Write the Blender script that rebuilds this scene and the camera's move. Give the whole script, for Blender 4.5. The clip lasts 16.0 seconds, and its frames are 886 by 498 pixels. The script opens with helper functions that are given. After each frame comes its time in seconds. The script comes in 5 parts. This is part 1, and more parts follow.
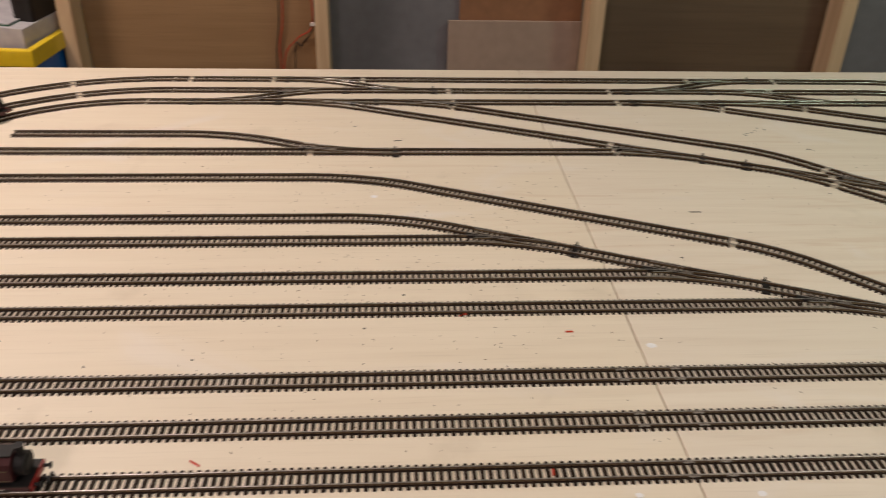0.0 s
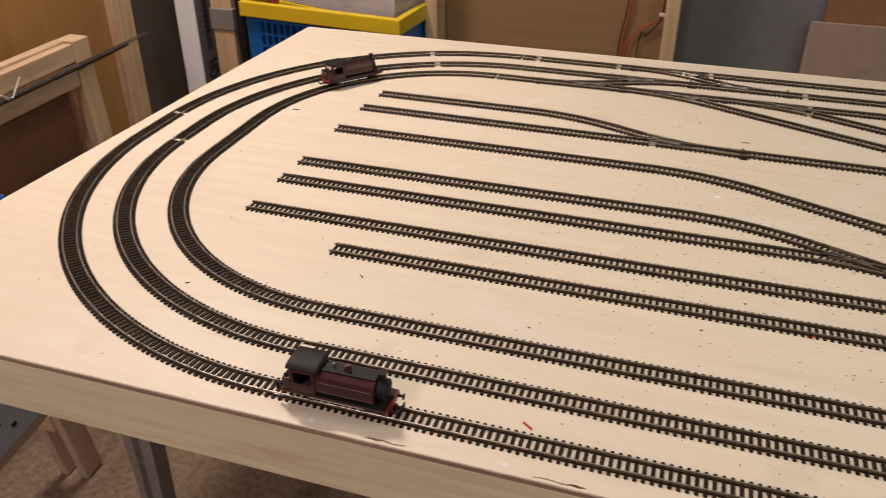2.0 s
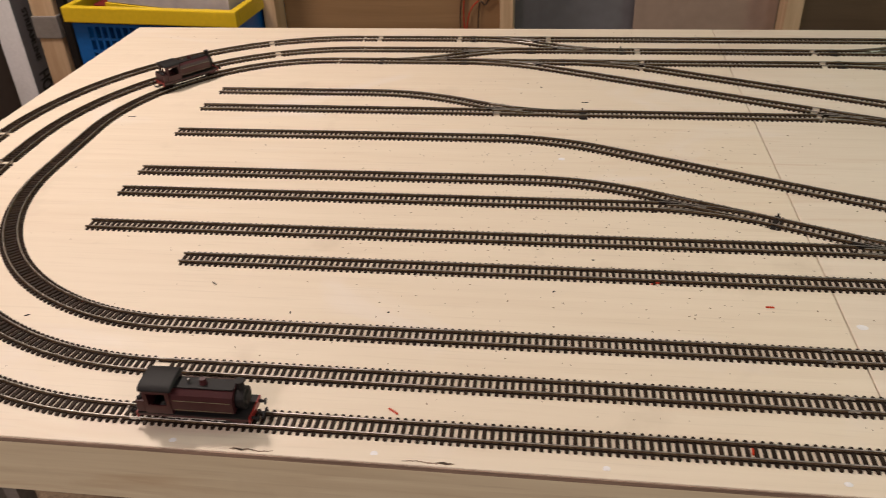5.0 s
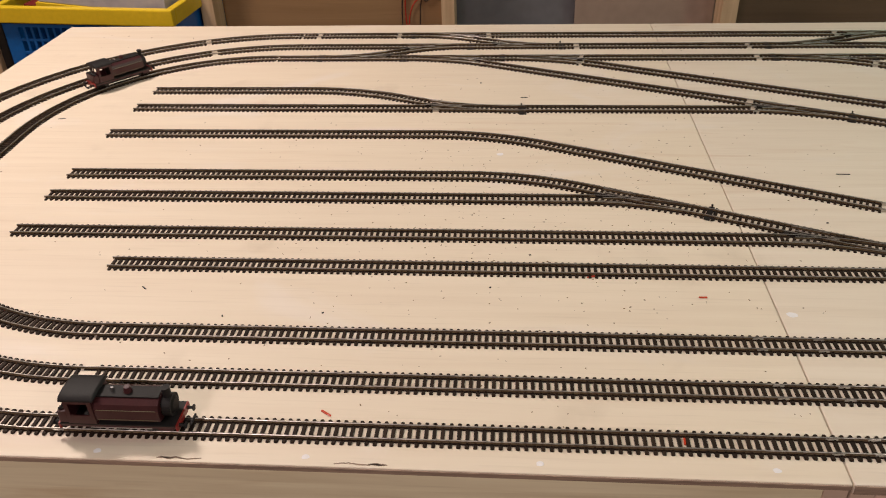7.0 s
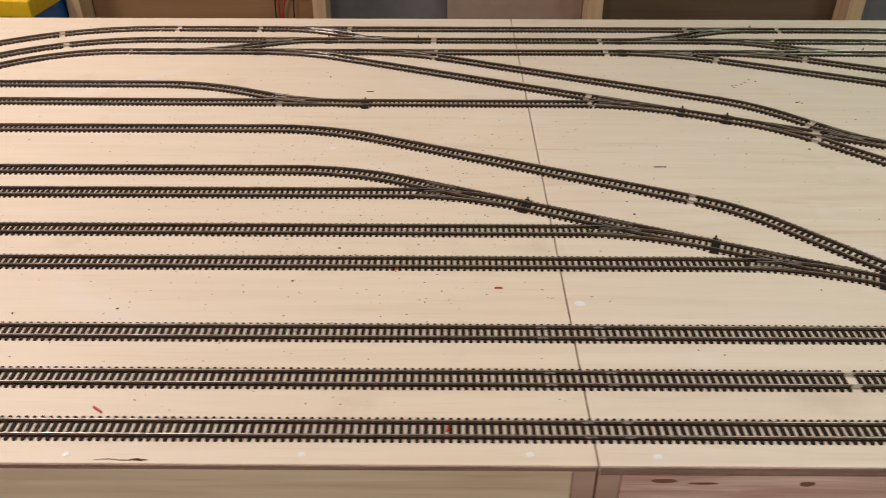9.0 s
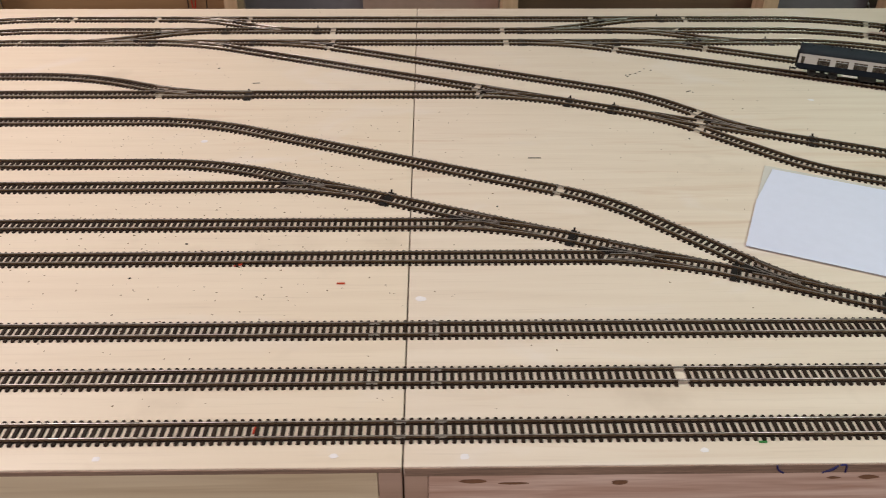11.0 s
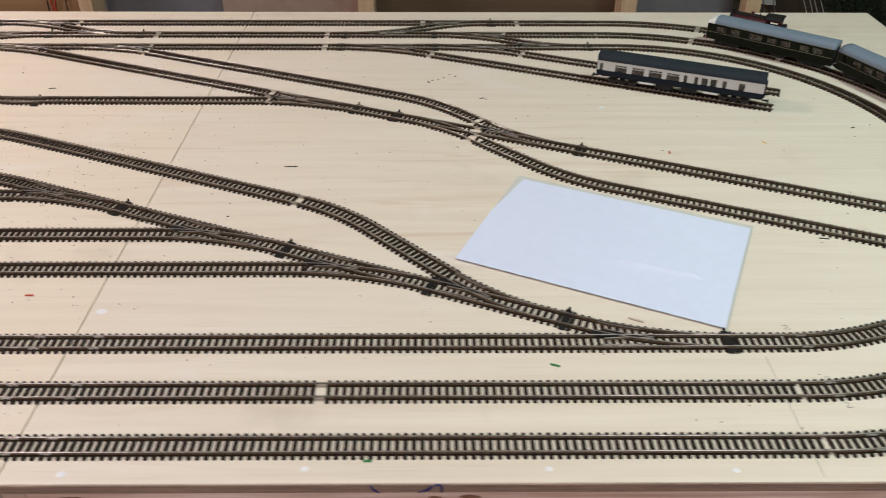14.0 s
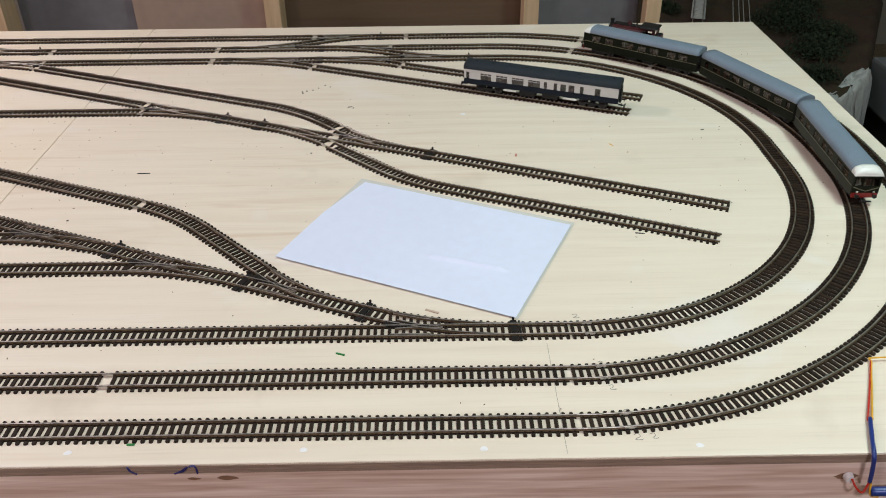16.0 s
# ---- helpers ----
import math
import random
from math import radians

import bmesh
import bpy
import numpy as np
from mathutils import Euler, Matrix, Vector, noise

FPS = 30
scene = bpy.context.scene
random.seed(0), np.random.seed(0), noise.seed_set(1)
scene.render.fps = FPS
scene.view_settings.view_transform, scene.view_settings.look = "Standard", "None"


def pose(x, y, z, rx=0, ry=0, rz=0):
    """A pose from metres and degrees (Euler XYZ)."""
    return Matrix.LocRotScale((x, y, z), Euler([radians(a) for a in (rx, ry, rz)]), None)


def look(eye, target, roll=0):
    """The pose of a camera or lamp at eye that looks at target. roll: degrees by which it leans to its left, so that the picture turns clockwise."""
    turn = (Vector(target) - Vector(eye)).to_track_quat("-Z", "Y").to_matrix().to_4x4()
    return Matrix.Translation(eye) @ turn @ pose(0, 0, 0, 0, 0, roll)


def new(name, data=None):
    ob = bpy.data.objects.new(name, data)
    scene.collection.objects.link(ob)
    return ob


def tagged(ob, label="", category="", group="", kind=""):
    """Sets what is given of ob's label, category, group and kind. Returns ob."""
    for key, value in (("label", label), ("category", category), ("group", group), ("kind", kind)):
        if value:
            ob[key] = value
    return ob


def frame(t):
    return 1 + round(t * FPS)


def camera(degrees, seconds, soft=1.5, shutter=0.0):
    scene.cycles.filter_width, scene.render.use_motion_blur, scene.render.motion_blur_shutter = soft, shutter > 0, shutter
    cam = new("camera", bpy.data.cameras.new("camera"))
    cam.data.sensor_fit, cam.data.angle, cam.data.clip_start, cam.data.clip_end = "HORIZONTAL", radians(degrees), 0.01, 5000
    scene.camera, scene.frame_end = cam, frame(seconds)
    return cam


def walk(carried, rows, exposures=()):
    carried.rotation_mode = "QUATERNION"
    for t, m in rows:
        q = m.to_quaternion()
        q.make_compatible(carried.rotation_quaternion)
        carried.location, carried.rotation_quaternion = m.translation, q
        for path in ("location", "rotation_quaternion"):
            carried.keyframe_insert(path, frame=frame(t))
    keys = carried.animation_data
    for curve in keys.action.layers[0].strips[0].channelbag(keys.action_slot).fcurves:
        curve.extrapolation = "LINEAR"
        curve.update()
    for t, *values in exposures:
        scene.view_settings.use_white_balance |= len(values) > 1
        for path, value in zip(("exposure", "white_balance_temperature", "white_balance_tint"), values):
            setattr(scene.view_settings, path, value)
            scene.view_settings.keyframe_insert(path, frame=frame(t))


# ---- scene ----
cam = camera(56.7, 16.0, soft=1.0, shutter=0.5)
PATH = [
    (0, (-0.278, -0.492, 1.301), (-0.149, 1.231, 0.295), 1.7),
    (0.5, (-0.303, -0.494, 1.3), (-0.356, 1.23, 0.286), 1.3),
    (1, (-0.329, -0.495, 1.296), (-0.551, 1.208, 0.27), 0.9),
    (1.5, (-0.345, -0.502, 1.296), (-0.726, 1.168, 0.263), 0.4),
    (2, (-0.357, -0.508, 1.296), (-0.879, 1.122, 0.261), 0.0),
    (2.5, (-0.359, -0.506, 1.293), (-0.948, 1.101, 0.258), -0.4),
    (3, (-0.358, -0.503, 1.297), (-0.96, 1.095, 0.257), -0.8),
    (3.5, (-0.356, -0.504, 1.297), (-0.948, 1.101, 0.26), -1.3),
    (4, (-0.35, -0.506, 1.304), (-0.888, 1.116, 0.265), -2.2),
    (4.5, (-0.336, -0.5, 1.304), (-0.733, 1.148, 0.242), -2.8),
    (5, (-0.318, -0.493, 1.303), (-0.568, 1.168, 0.218), -2.5),
    (7.5, (-0.273, -0.482, 1.296), (-0.379, 1.188, 0.201), -1.7),
    (8, (-0.238, -0.481, 1.298), (-0.271, 1.189, 0.198), -1.1),
    (8.5, (-0.197, -0.482, 1.295), (-0.196, 1.188, 0.194), -0.4),
    (9, (-0.133, -0.485, 1.298), (-0.141, 1.181, 0.192), 0.1),
    (11.5, (0.069, -0.456, 1.286), (0.109, 1.197, 0.161), 0.4),
    (12, (0.125, -0.45, 1.293), (0.169, 1.201, 0.165), 0.5),
    (12.5, (0.168, -0.458, 1.297), (0.201, 1.193, 0.169), 0.2),
    (13, (0.201, -0.463, 1.301), (0.228, 1.19, 0.176), -0.0),
    (13.5, (0.272, -0.446, 1.299), (0.301, 1.205, 0.17), 0.3),
    (14, (0.371, -0.455, 1.304), (0.389, 1.193, 0.171), 0.3),
    (14.5, (0.462, -0.475, 1.299), (0.449, 1.177, 0.171), 0.3),
    (15, (0.534, -0.493, 1.3), (0.511, 1.171, 0.189), -0.1),
    (15.5, (0.574, -0.498, 1.295), (0.576, 1.175, 0.2), -0.5),
    (16, (0.59, -0.5, 1.296), (0.603, 1.178, 0.209), -0.6),
]
walk(cam, [(t, look(eye, target, roll)) for t, eye, target, roll in PATH],
     exposures=[(0, -0.46, 6070, 9), (1.5, -0.44, 6100, 8.5), (3, -0.33, 6100, 8.5), (5, -0.42, 6080, 8.5), (9, -0.33, 5970, 10), (12.5, -0.22, 5620, 10), (14.5, -0.13, 5500, 10), (16.0, -0.07, 5420, 10)])
# end of walk

# ---- light ----
world = bpy.data.worlds.new("world")
scene.world = world
world.use_nodes = True
world.node_tree.nodes["Background"].inputs[0].default_value = (1.0, 0.9, 0.8, 1)
world.node_tree.nodes["Background"].inputs[1].default_value = 0.003


def disk_light(name, x, y, z, size, watts, colour):
    data = bpy.data.lights.new(name, "AREA")
    data.shape, data.size, data.energy, data.color = "DISK", size, watts, colour
    ob = new(name, data)
    ob.matrix_world = pose(x, y, z)
    return ob


disk_light("ceiling_light_warm", -1.45, 0.9, 2.36, 0.35, 44, (1.0, 0.80, 0.67))
disk_light("ceiling_light_mid", 0.0, 0.5, 2.36, 0.35, 4, (1.0, 0.87, 0.76))
disk_light("ceiling_light_right", 1.5, 0.3, 2.36, 0.35, 23, (0.85, 1.0, 0.76))
# Unseen fill lights, added in front to brighten the fascia and near board.
disk_light("ceiling_light_front", -1.2, -1.6, 2.30, 0.35, 39, (1.0, 0.775, 0.71))
disk_light("ceiling_light_front_right", 1.35, -1.6, 2.30, 0.35, 30, (1.0, 0.845, 0.775))

# ---- materials ----


def material(name, colour, rough=0.6, metal=0.0, vary=0.15, scale=30.0, stretch=(1, 1, 1), bump=0.1, second=None, fine=8.0, spec=0.5, random_tint=0.0):
    """A procedural surface: base colour mixed with a darker or second tone by two noises, with a fine bump."""
    m = bpy.data.materials.new(name)
    m.use_nodes = True
    nt = m.node_tree
    n, l = nt.nodes, nt.links
    bsdf = n["Principled BSDF"]
    coord = n.new("ShaderNodeTexCoord")
    mapping = n.new("ShaderNodeMapping")
    mapping.inputs["Scale"].default_value = stretch
    l.new(coord.outputs["Object"], mapping.inputs["Vector"])
    big, small = n.new("ShaderNodeTexNoise"), n.new("ShaderNodeTexNoise")
    for tex, s in ((big, scale), (small, scale * fine)):
        tex.inputs["Scale"].default_value = s
        tex.inputs["Detail"].default_value = 4
        l.new(mapping.outputs[0], tex.inputs["Vector"])
    add = n.new("ShaderNodeMath")
    add.operation = "ADD"
    l.new(big.outputs["Fac"], add.inputs[0])
    l.new(small.outputs["Fac"], add.inputs[1])
    ramp = n.new("ShaderNodeMapRange")
    ramp.inputs["From Min"].default_value, ramp.inputs["From Max"].default_value = 0.7, 1.3
    l.new(add.outputs[0], ramp.inputs["Value"])
    mix = n.new("ShaderNodeMix")
    mix.data_type = "RGBA"
    dark = second or tuple(c * (1 - vary) for c in colour)
    mix.inputs[6].default_value, mix.inputs[7].default_value = (*dark, 1), (*colour, 1)
    l.new(ramp.outputs[0], mix.inputs[0])
    out = mix.outputs[2]
    if random_tint:
        info = n.new("ShaderNodeObjectInfo")
        bright = n.new("ShaderNodeMapRange")
        bright.inputs["To Min"].default_value, bright.inputs["To Max"].default_value = 1 - random_tint, 1 + random_tint
        l.new(info.outputs["Random"], bright.inputs["Value"])
        hsv = n.new("ShaderNodeHueSaturation")
        l.new(bright.outputs[0], hsv.inputs["Value"])
        l.new(out, hsv.inputs["Color"])
        out = hsv.outputs[0]
    l.new(out, bsdf.inputs["Base Color"])
    bsdf.inputs["Roughness"].default_value, bsdf.inputs["Metallic"].default_value = rough, metal
    bsdf.inputs["Specular IOR Level"].default_value = spec
    if bump:
        b = n.new("ShaderNodeBump")
        b.inputs["Strength"].default_value, b.inputs["Distance"].default_value = bump, 0.0006
        l.new(small.outputs["Fac"], b.inputs["Height"])
        l.new(b.outputs[0], bsdf.inputs["Normal"])
    return m


def plywood(name, light, dark, rough=0.42, spots=0.4, fine=60, contrast=0.8, figure=0.0, paleness=0.0, axis=0):
    """Wood: long streaks of grain along one axis, cloudy patches and faint dirt."""
    m = bpy.data.materials.new(name)
    m.use_nodes = True
    nt = m.node_tree
    n, l = nt.nodes, nt.links
    bsdf = n["Principled BSDF"]
    coord = n.new("ShaderNodeTexCoord")

    def noise_at(scale, stretch, detail=5, distort=0.0):
        mp = n.new("ShaderNodeMapping")
        mp.inputs["Scale"].default_value = tuple(stretch[(k - axis) % 3] for k in range(3))
        l.new(coord.outputs["Object"], mp.inputs["Vector"])
        t = n.new("ShaderNodeTexNoise")
        t.inputs["Scale"].default_value, t.inputs["Detail"].default_value, t.inputs["Distortion"].default_value = scale, detail, distort
        l.new(mp.outputs[0], t.inputs["Vector"])
        return t

    grain = noise_at(fine, (0.05, 1, 1), 6, 0.4)
    fibre = noise_at(260, (0.04, 1, 1), 4)
    cloud = noise_at(2.2, (0.6, 1.6, 1), 4, 0.8)
    dirt = noise_at(11, (1, 1, 1), 8)

    def mapped(sock, a, b, lo, hi):
        r = n.new("ShaderNodeMapRange")
        for key, v in (("From Min", a), ("From Max", b), ("To Min", lo), ("To Max", hi)):
            r.inputs[key].default_value = v
        l.new(sock, r.inputs["Value"])
        return r.outputs[0]

    def mixed(fac, a, b, mode="MIX"):
        x = n.new("ShaderNodeMix")
        x.data_type, x.blend_type = "RGBA", mode
        l.new(fac, x.inputs[0])
        for k, v in ((6, a), (7, b)):
            if isinstance(v, tuple):
                x.inputs[k].default_value = (*v, 1)
            else:
                l.new(v, x.inputs[k])
        return x.outputs[2]

    c = mixed(mapped(grain.outputs["Fac"], 0.3, 0.7, 0, contrast), light, dark)
    c = mixed(mapped(cloud.outputs["Fac"], 0.35, 0.7, 0, 0.5), c, tuple(a * 0.93 for a in light))
    c = mixed(mapped(fibre.outputs["Fac"], 0.55, 0.75, 0, 0.25), c, tuple(a * 0.8 for a in dark))
    c = mixed(mapped(dirt.outputs["Fac"], 0.62, 0.8, 0, spots), c, tuple(a * 0.75 for a in dark))
    if figure:  # sparse short streaks of darker, redder veneer in drifting patches
        streak = noise_at(38, (0.11, 1, 1), 5, 1.2)
        patch = noise_at(1.7, (0.8, 1.4, 1), 3, 0.5)
        both = n.new("ShaderNodeMath")
        both.operation = "MULTIPLY"
        l.new(mapped(streak.outputs["Fac"], 0.54, 0.72, 0, 1), both.inputs[0])
        l.new(mapped(patch.outputs["Fac"], 0.45, 0.65, 0, figure), both.inputs[1])
        c = mixed(both.outputs[0], c, (dark[0] * 0.86, dark[1] * 0.72, dark[2] * 0.62))
    if paleness:  # pale smears at random
        smear = noise_at(5.5, (0.7, 1.3, 1), 6, 1.5)
        c = mixed(mapped(smear.outputs["Fac"], 0.58, 0.74, 0, paleness), c, (0.80, 0.74, 0.70))
    l.new(c, bsdf.inputs["Base Color"])
    l.new(mapped(cloud.outputs["Fac"], 0.3, 0.7, rough - 0.06, rough + 0.1), bsdf.inputs["Roughness"])
    b = n.new("ShaderNodeBump")
    b.inputs["Strength"].default_value, b.inputs["Distance"].default_value = 0.12, 0.0004
    l.new(fibre.outputs["Fac"], b.inputs["Height"])
    l.new(b.outputs[0], bsdf.inputs["Normal"])
    return m


BIRCH_LEFT = plywood("birch_plywood_left", (0.80, 0.70, 0.565), (0.67, 0.555, 0.425), contrast=0.45, figure=0.22, paleness=0.4)
BIRCH_RIGHT = plywood("birch_plywood_right", (0.80, 0.705, 0.59), (0.66, 0.545, 0.43), contrast=0.55, figure=0.5, paleness=0.5)
FRONT_PINE = plywood("front_pine", (0.88, 0.73, 0.62), (0.46, 0.28, 0.20), 0.5, 0.3, 150, contrast=1.0, figure=0.6)
FRONT_PLY = plywood("front_birch", (0.79, 0.73, 0.52), (0.57, 0.48, 0.31), 0.5, 0.3, 90, contrast=0.9, figure=0.7)
PLY_EDGE = material("plywood_edge", (0.36, 0.26, 0.19), 0.75, vary=0.45, scale=30, stretch=(0.3, 1, 8), bump=0.3)
PINE = plywood("pine_timber", (0.66, 0.49, 0.33), (0.46, 0.30, 0.17), 0.5, 0.3, contrast=1.0, figure=0.7)
PINE_Y = plywood("pine_beam", (0.62, 0.46, 0.31), (0.38, 0.24, 0.14), 0.5, 0.35, contrast=1.0, figure=0.9, axis=1)
PINE_Z = plywood("pine_upright", (0.62, 0.45, 0.28), (0.42, 0.27, 0.15), 0.5, 0.35, contrast=1.0, figure=0.7, axis=2)
PINE_DARK = plywood("pine_end", (0.54, 0.41, 0.32), (0.42, 0.30, 0.22), 0.6, 0.3)
BROWN_PLY = plywood("brown_plywood", (0.30, 0.18, 0.085), (0.22, 0.125, 0.055), 0.5, 0.3)
ORANGE_PLY = plywood("orange_plywood", (0.40, 0.215, 0.075), (0.28, 0.14, 0.042), 0.42, 0.1, 25, contrast=0.9, figure=0.5, axis=2)
DARK_PLY = plywood("dark_hardboard", (0.13, 0.085, 0.05), (0.09, 0.058, 0.034), 0.5, 0.3)
GREY_BOARD = material("grey_board", (0.16, 0.155, 0.165), 0.6, vary=0.2, scale=4, bump=0.05)
PINK_BOARD = material("pale_board", (0.36, 0.26, 0.2), 0.6, vary=0.15, scale=5, bump=0.05)
CARDBOARD = material("cardboard", (0.26, 0.12, 0.055), 0.8, vary=0.2, scale=6, bump=0.1)
# Tones of the unseen room shell set how much light bounces back.
WALL_PAINT = material("wall_paint", (0.28, 0.24, 0.20), 0.8, vary=0.1, scale=3, bump=0.1)
CEILING_PAINT = material("ceiling_paint", (0.42, 0.40, 0.37), 0.85, vary=0.06, scale=3, bump=0.1)
CARPET = material("carpet", (0.27, 0.195, 0.125), 0.95, vary=0.6, scale=75, bump=0.8, fine=5)
SLEEPER = material("sleeper_plastic", (0.0245, 0.0138, 0.0080), 0.66, spec=0.22, vary=0.35, scale=200, bump=0.15, random_tint=0.35)
RAIL_SIDE = material("weathered_rail_side", (0.175, 0.118, 0.060), 0.5, metal=0.35, vary=0.5, scale=60, bump=0.1, fine=5)
RAIL = material("nickel_rail", (0.60, 0.56, 0.50), 0.36, metal=0.85, vary=0.6, scale=90, bump=0.05, fine=4)
JOINER = material("joiner_metal", (0.62, 0.57, 0.50), 0.35, metal=0.7, vary=0.4, scale=150, bump=0.05)
BLACK_PLASTIC = material("black_plastic", (0.014, 0.012, 0.011), 0.5, spec=0.3, vary=0.3, scale=120, bump=0.05)

# ---- mesh helpers ----
H = 0.75  # top of the board


def finish(bm, name, mat):
    me = bpy.data.meshes.new(name)
    bmesh.ops.recalc_face_normals(bm, faces=bm.faces)
    bm.to_mesh(me)
    bm.free()
    for one in (mat if isinstance(mat, (list, tuple)) else [mat]):
        me.materials.append(one)
    return me


def part(name, bm, mat, parent=None, label="", m=None, smooth=False):
    """Links a bmesh as one mesh object, under its thing where there is one."""
    me = finish(bm, name, mat)
    if smooth:
        for p in me.polygons:
            p.use_smooth = True
    ob = new(name, me)
    if parent:
        ob.parent = parent
    if m is not None:
        ob.matrix_basis = m
    if label:
        tagged(ob, label)
    return ob


def thing(name, label, category, m=None, group="", kind=""):
    ob = new(name)
    ob.empty_display_size = 0.02
    if m is not None:
        ob.matrix_basis = m
    return tagged(ob, label, category, group, kind)


def add_box(bm, x0, x1, y0, y1, z0, z1, bevel=0.0, m=None):
    made = bmesh.ops.create_cube(bm, size=1.0)["verts"]
    for v in made:
        v.co = Vector((x0 + (v.co.x + 0.5) * (x1 - x0), y0 + (v.co.y + 0.5) * (y1 - y0), z0 + (v.co.z + 0.5) * (z1 - z0)))
    if bevel:
        edges = {e for v in made for e in v.link_edges}
        made = list({v for f in bmesh.ops.bevel(bm, geom=list(edges), offset=bevel, segments=2, affect="EDGES", profile=0.6)["faces"] for v in f.verts} | {v for v in made if v.is_valid})
    if m is not None:
        bmesh.ops.transform(bm, matrix=m, verts=[v for v in made if v.is_valid])
    return made


def box(x0, x1, y0, y1, z0, z1, bevel=0.0):
    bm = bmesh.new()
    add_box(bm, x0, x1, y0, y1, z0, z1, bevel)
    return bm


def add_cyl(bm, m, r0, r1, depth, n=20):
    made = bmesh.ops.create_cone(bm, cap_ends=True, segments=n, radius1=r0, radius2=r1, depth=depth)["verts"]
    bmesh.ops.transform(bm, matrix=m, verts=made)
    return made


def tube(points, r, n=8):
    """A round wire along a smoothed line of points."""
    pts = [Vector(p) for p in points]
    line = []
    for i in range(len(pts) - 1):
        p0, p1, p2, p3 = pts[max(i - 1, 0)], pts[i], pts[i + 1], pts[min(i + 2, len(pts) - 1)]
        for k in range(6):
            t = k / 6
            line.append(0.5 * (2 * p1 + (p2 - p0) * t + (2 * p0 - 5 * p1 + 4 * p2 - p3) * t * t + (3 * p1 - p0 - 3 * p2 + p3) * t ** 3))
    line.append(pts[-1])
    bm = bmesh.new()
    rings = []
    for i, p in enumerate(line):
        d = (line[min(i + 1, len(line) - 1)] - line[max(i - 1, 0)]).normalized()
        a = d.cross(Vector((0.31, 0.27, 0.91))).normalized()
        b = d.cross(a)
        rings.append([bm.verts.new(p + r * (math.cos(6.2832 * k / n) * a + math.sin(6.2832 * k / n) * b)) for k in range(n)])
    for a, b in zip(rings, rings[1:]):
        for k in range(n):
            bm.faces.new((a[k], a[(k + 1) % n], b[(k + 1) % n], b[k]))
    bm.faces.new(rings[0])
    bm.faces.new(rings[-1])
    return bm


# ---- room ----
def setting(name, bm, mat, label, category):
    return tagged(part(name, bm, mat), label, category, kind="structure")


setting("floor", box(-3.2, 3.2, -2.6, 3.2, -0.1, 0.0), CARPET, "worn beige-brown short-pile carpet floor", "floor")
# Ceiling and most walls are unseen, added to bounce the lamps' light.
setting("ceiling", box(-3.2, 3.2, -2.6, 3.2, 2.4, 2.5), CEILING_PAINT, "unseen pale ceiling added to bounce light into the room", "ceiling")
setting("wall_north", box(-3.2, 3.2, 3.2, 3.3, 0, 2.4), WALL_PAINT, "plain painted wall behind the stored boards", "wall")
setting("wall_south", box(-3.2, 3.2, -2.7, -2.6, 0, 2.4), WALL_PAINT, "unseen plain wall closing the front of the room", "wall")
setting("wall_west", box(-3.3, -3.2, -2.6, 3.2, 0, 2.4), WALL_PAINT, "unseen plain wall closing the room beyond the stored timber", "wall")
setting("wall_east", box(3.2, 3.3, -2.6, 3.2, 0, 2.4), WALL_PAINT, "unseen plain wall closing the room beyond the old layout", "wall")

# ---- the layout board: two plywood tops with a seam between ----
XL, XR, YB, YE = -1.236, 1.262, 1.21, 0.003


def baseboard(x0, x1, label, deep, front, face):
    top = thing("baseboard", label, "baseboard", Matrix.Translation((0, 0, 0)), "layout baseboards")
    part("plywood_top", box(x0, x1, YE, YB, H - deep, H, 0.0012), face, top, "pale birch plywood top with scuffed edges")
    part("edge_ply", box(x0 + 0.001, x1 - 0.001, YE - 0.0012, YE + 0.004, H - deep + 0.0005, H - 0.0012), PLY_EDGE, top, "dark brown sawn plywood edge")
    for name, a, b, c, d in (("front_rail", x0 + 0.021, x1 - 0.021, YE + 0.002, YE + 0.022), ("back_rail", x0 + 0.021, x1 - 0.021, YB - 0.022, YB - 0.002),
                             ("side_rail", x0 + 0.0002, x0 + 0.0205, YE + 0.002, YB - 0.002), ("side_rail", x1 - 0.0205, x1 - 0.0002, YE + 0.002, YB - 0.002)):
        part(name, box(a, b, c, d, H - 0.078, H - deep - 0.0005, 0.001), front if "side" not in name else PINE_DARK, top)
    return top


left_board = baseboard(XL, -0.0007, "birch plywood model railway baseboard on a plywood frame", 0.0065, FRONT_PLY, BIRCH_LEFT)
for piece in left_board.children:  # its outer end is cut slightly out of square
    for v in piece.data.vertices:
        if v.co.x < XL + 0.03:
            v.co.x += 0.042 * (v.co.y - YB)
baseboard(0.0007, XR, "birch plywood model railway baseboard with knotty pine frame", 0.011, FRONT_PINE, BIRCH_RIGHT)

# ---- track ----
GAUGE = 0.0088
PITCH = 0.0075


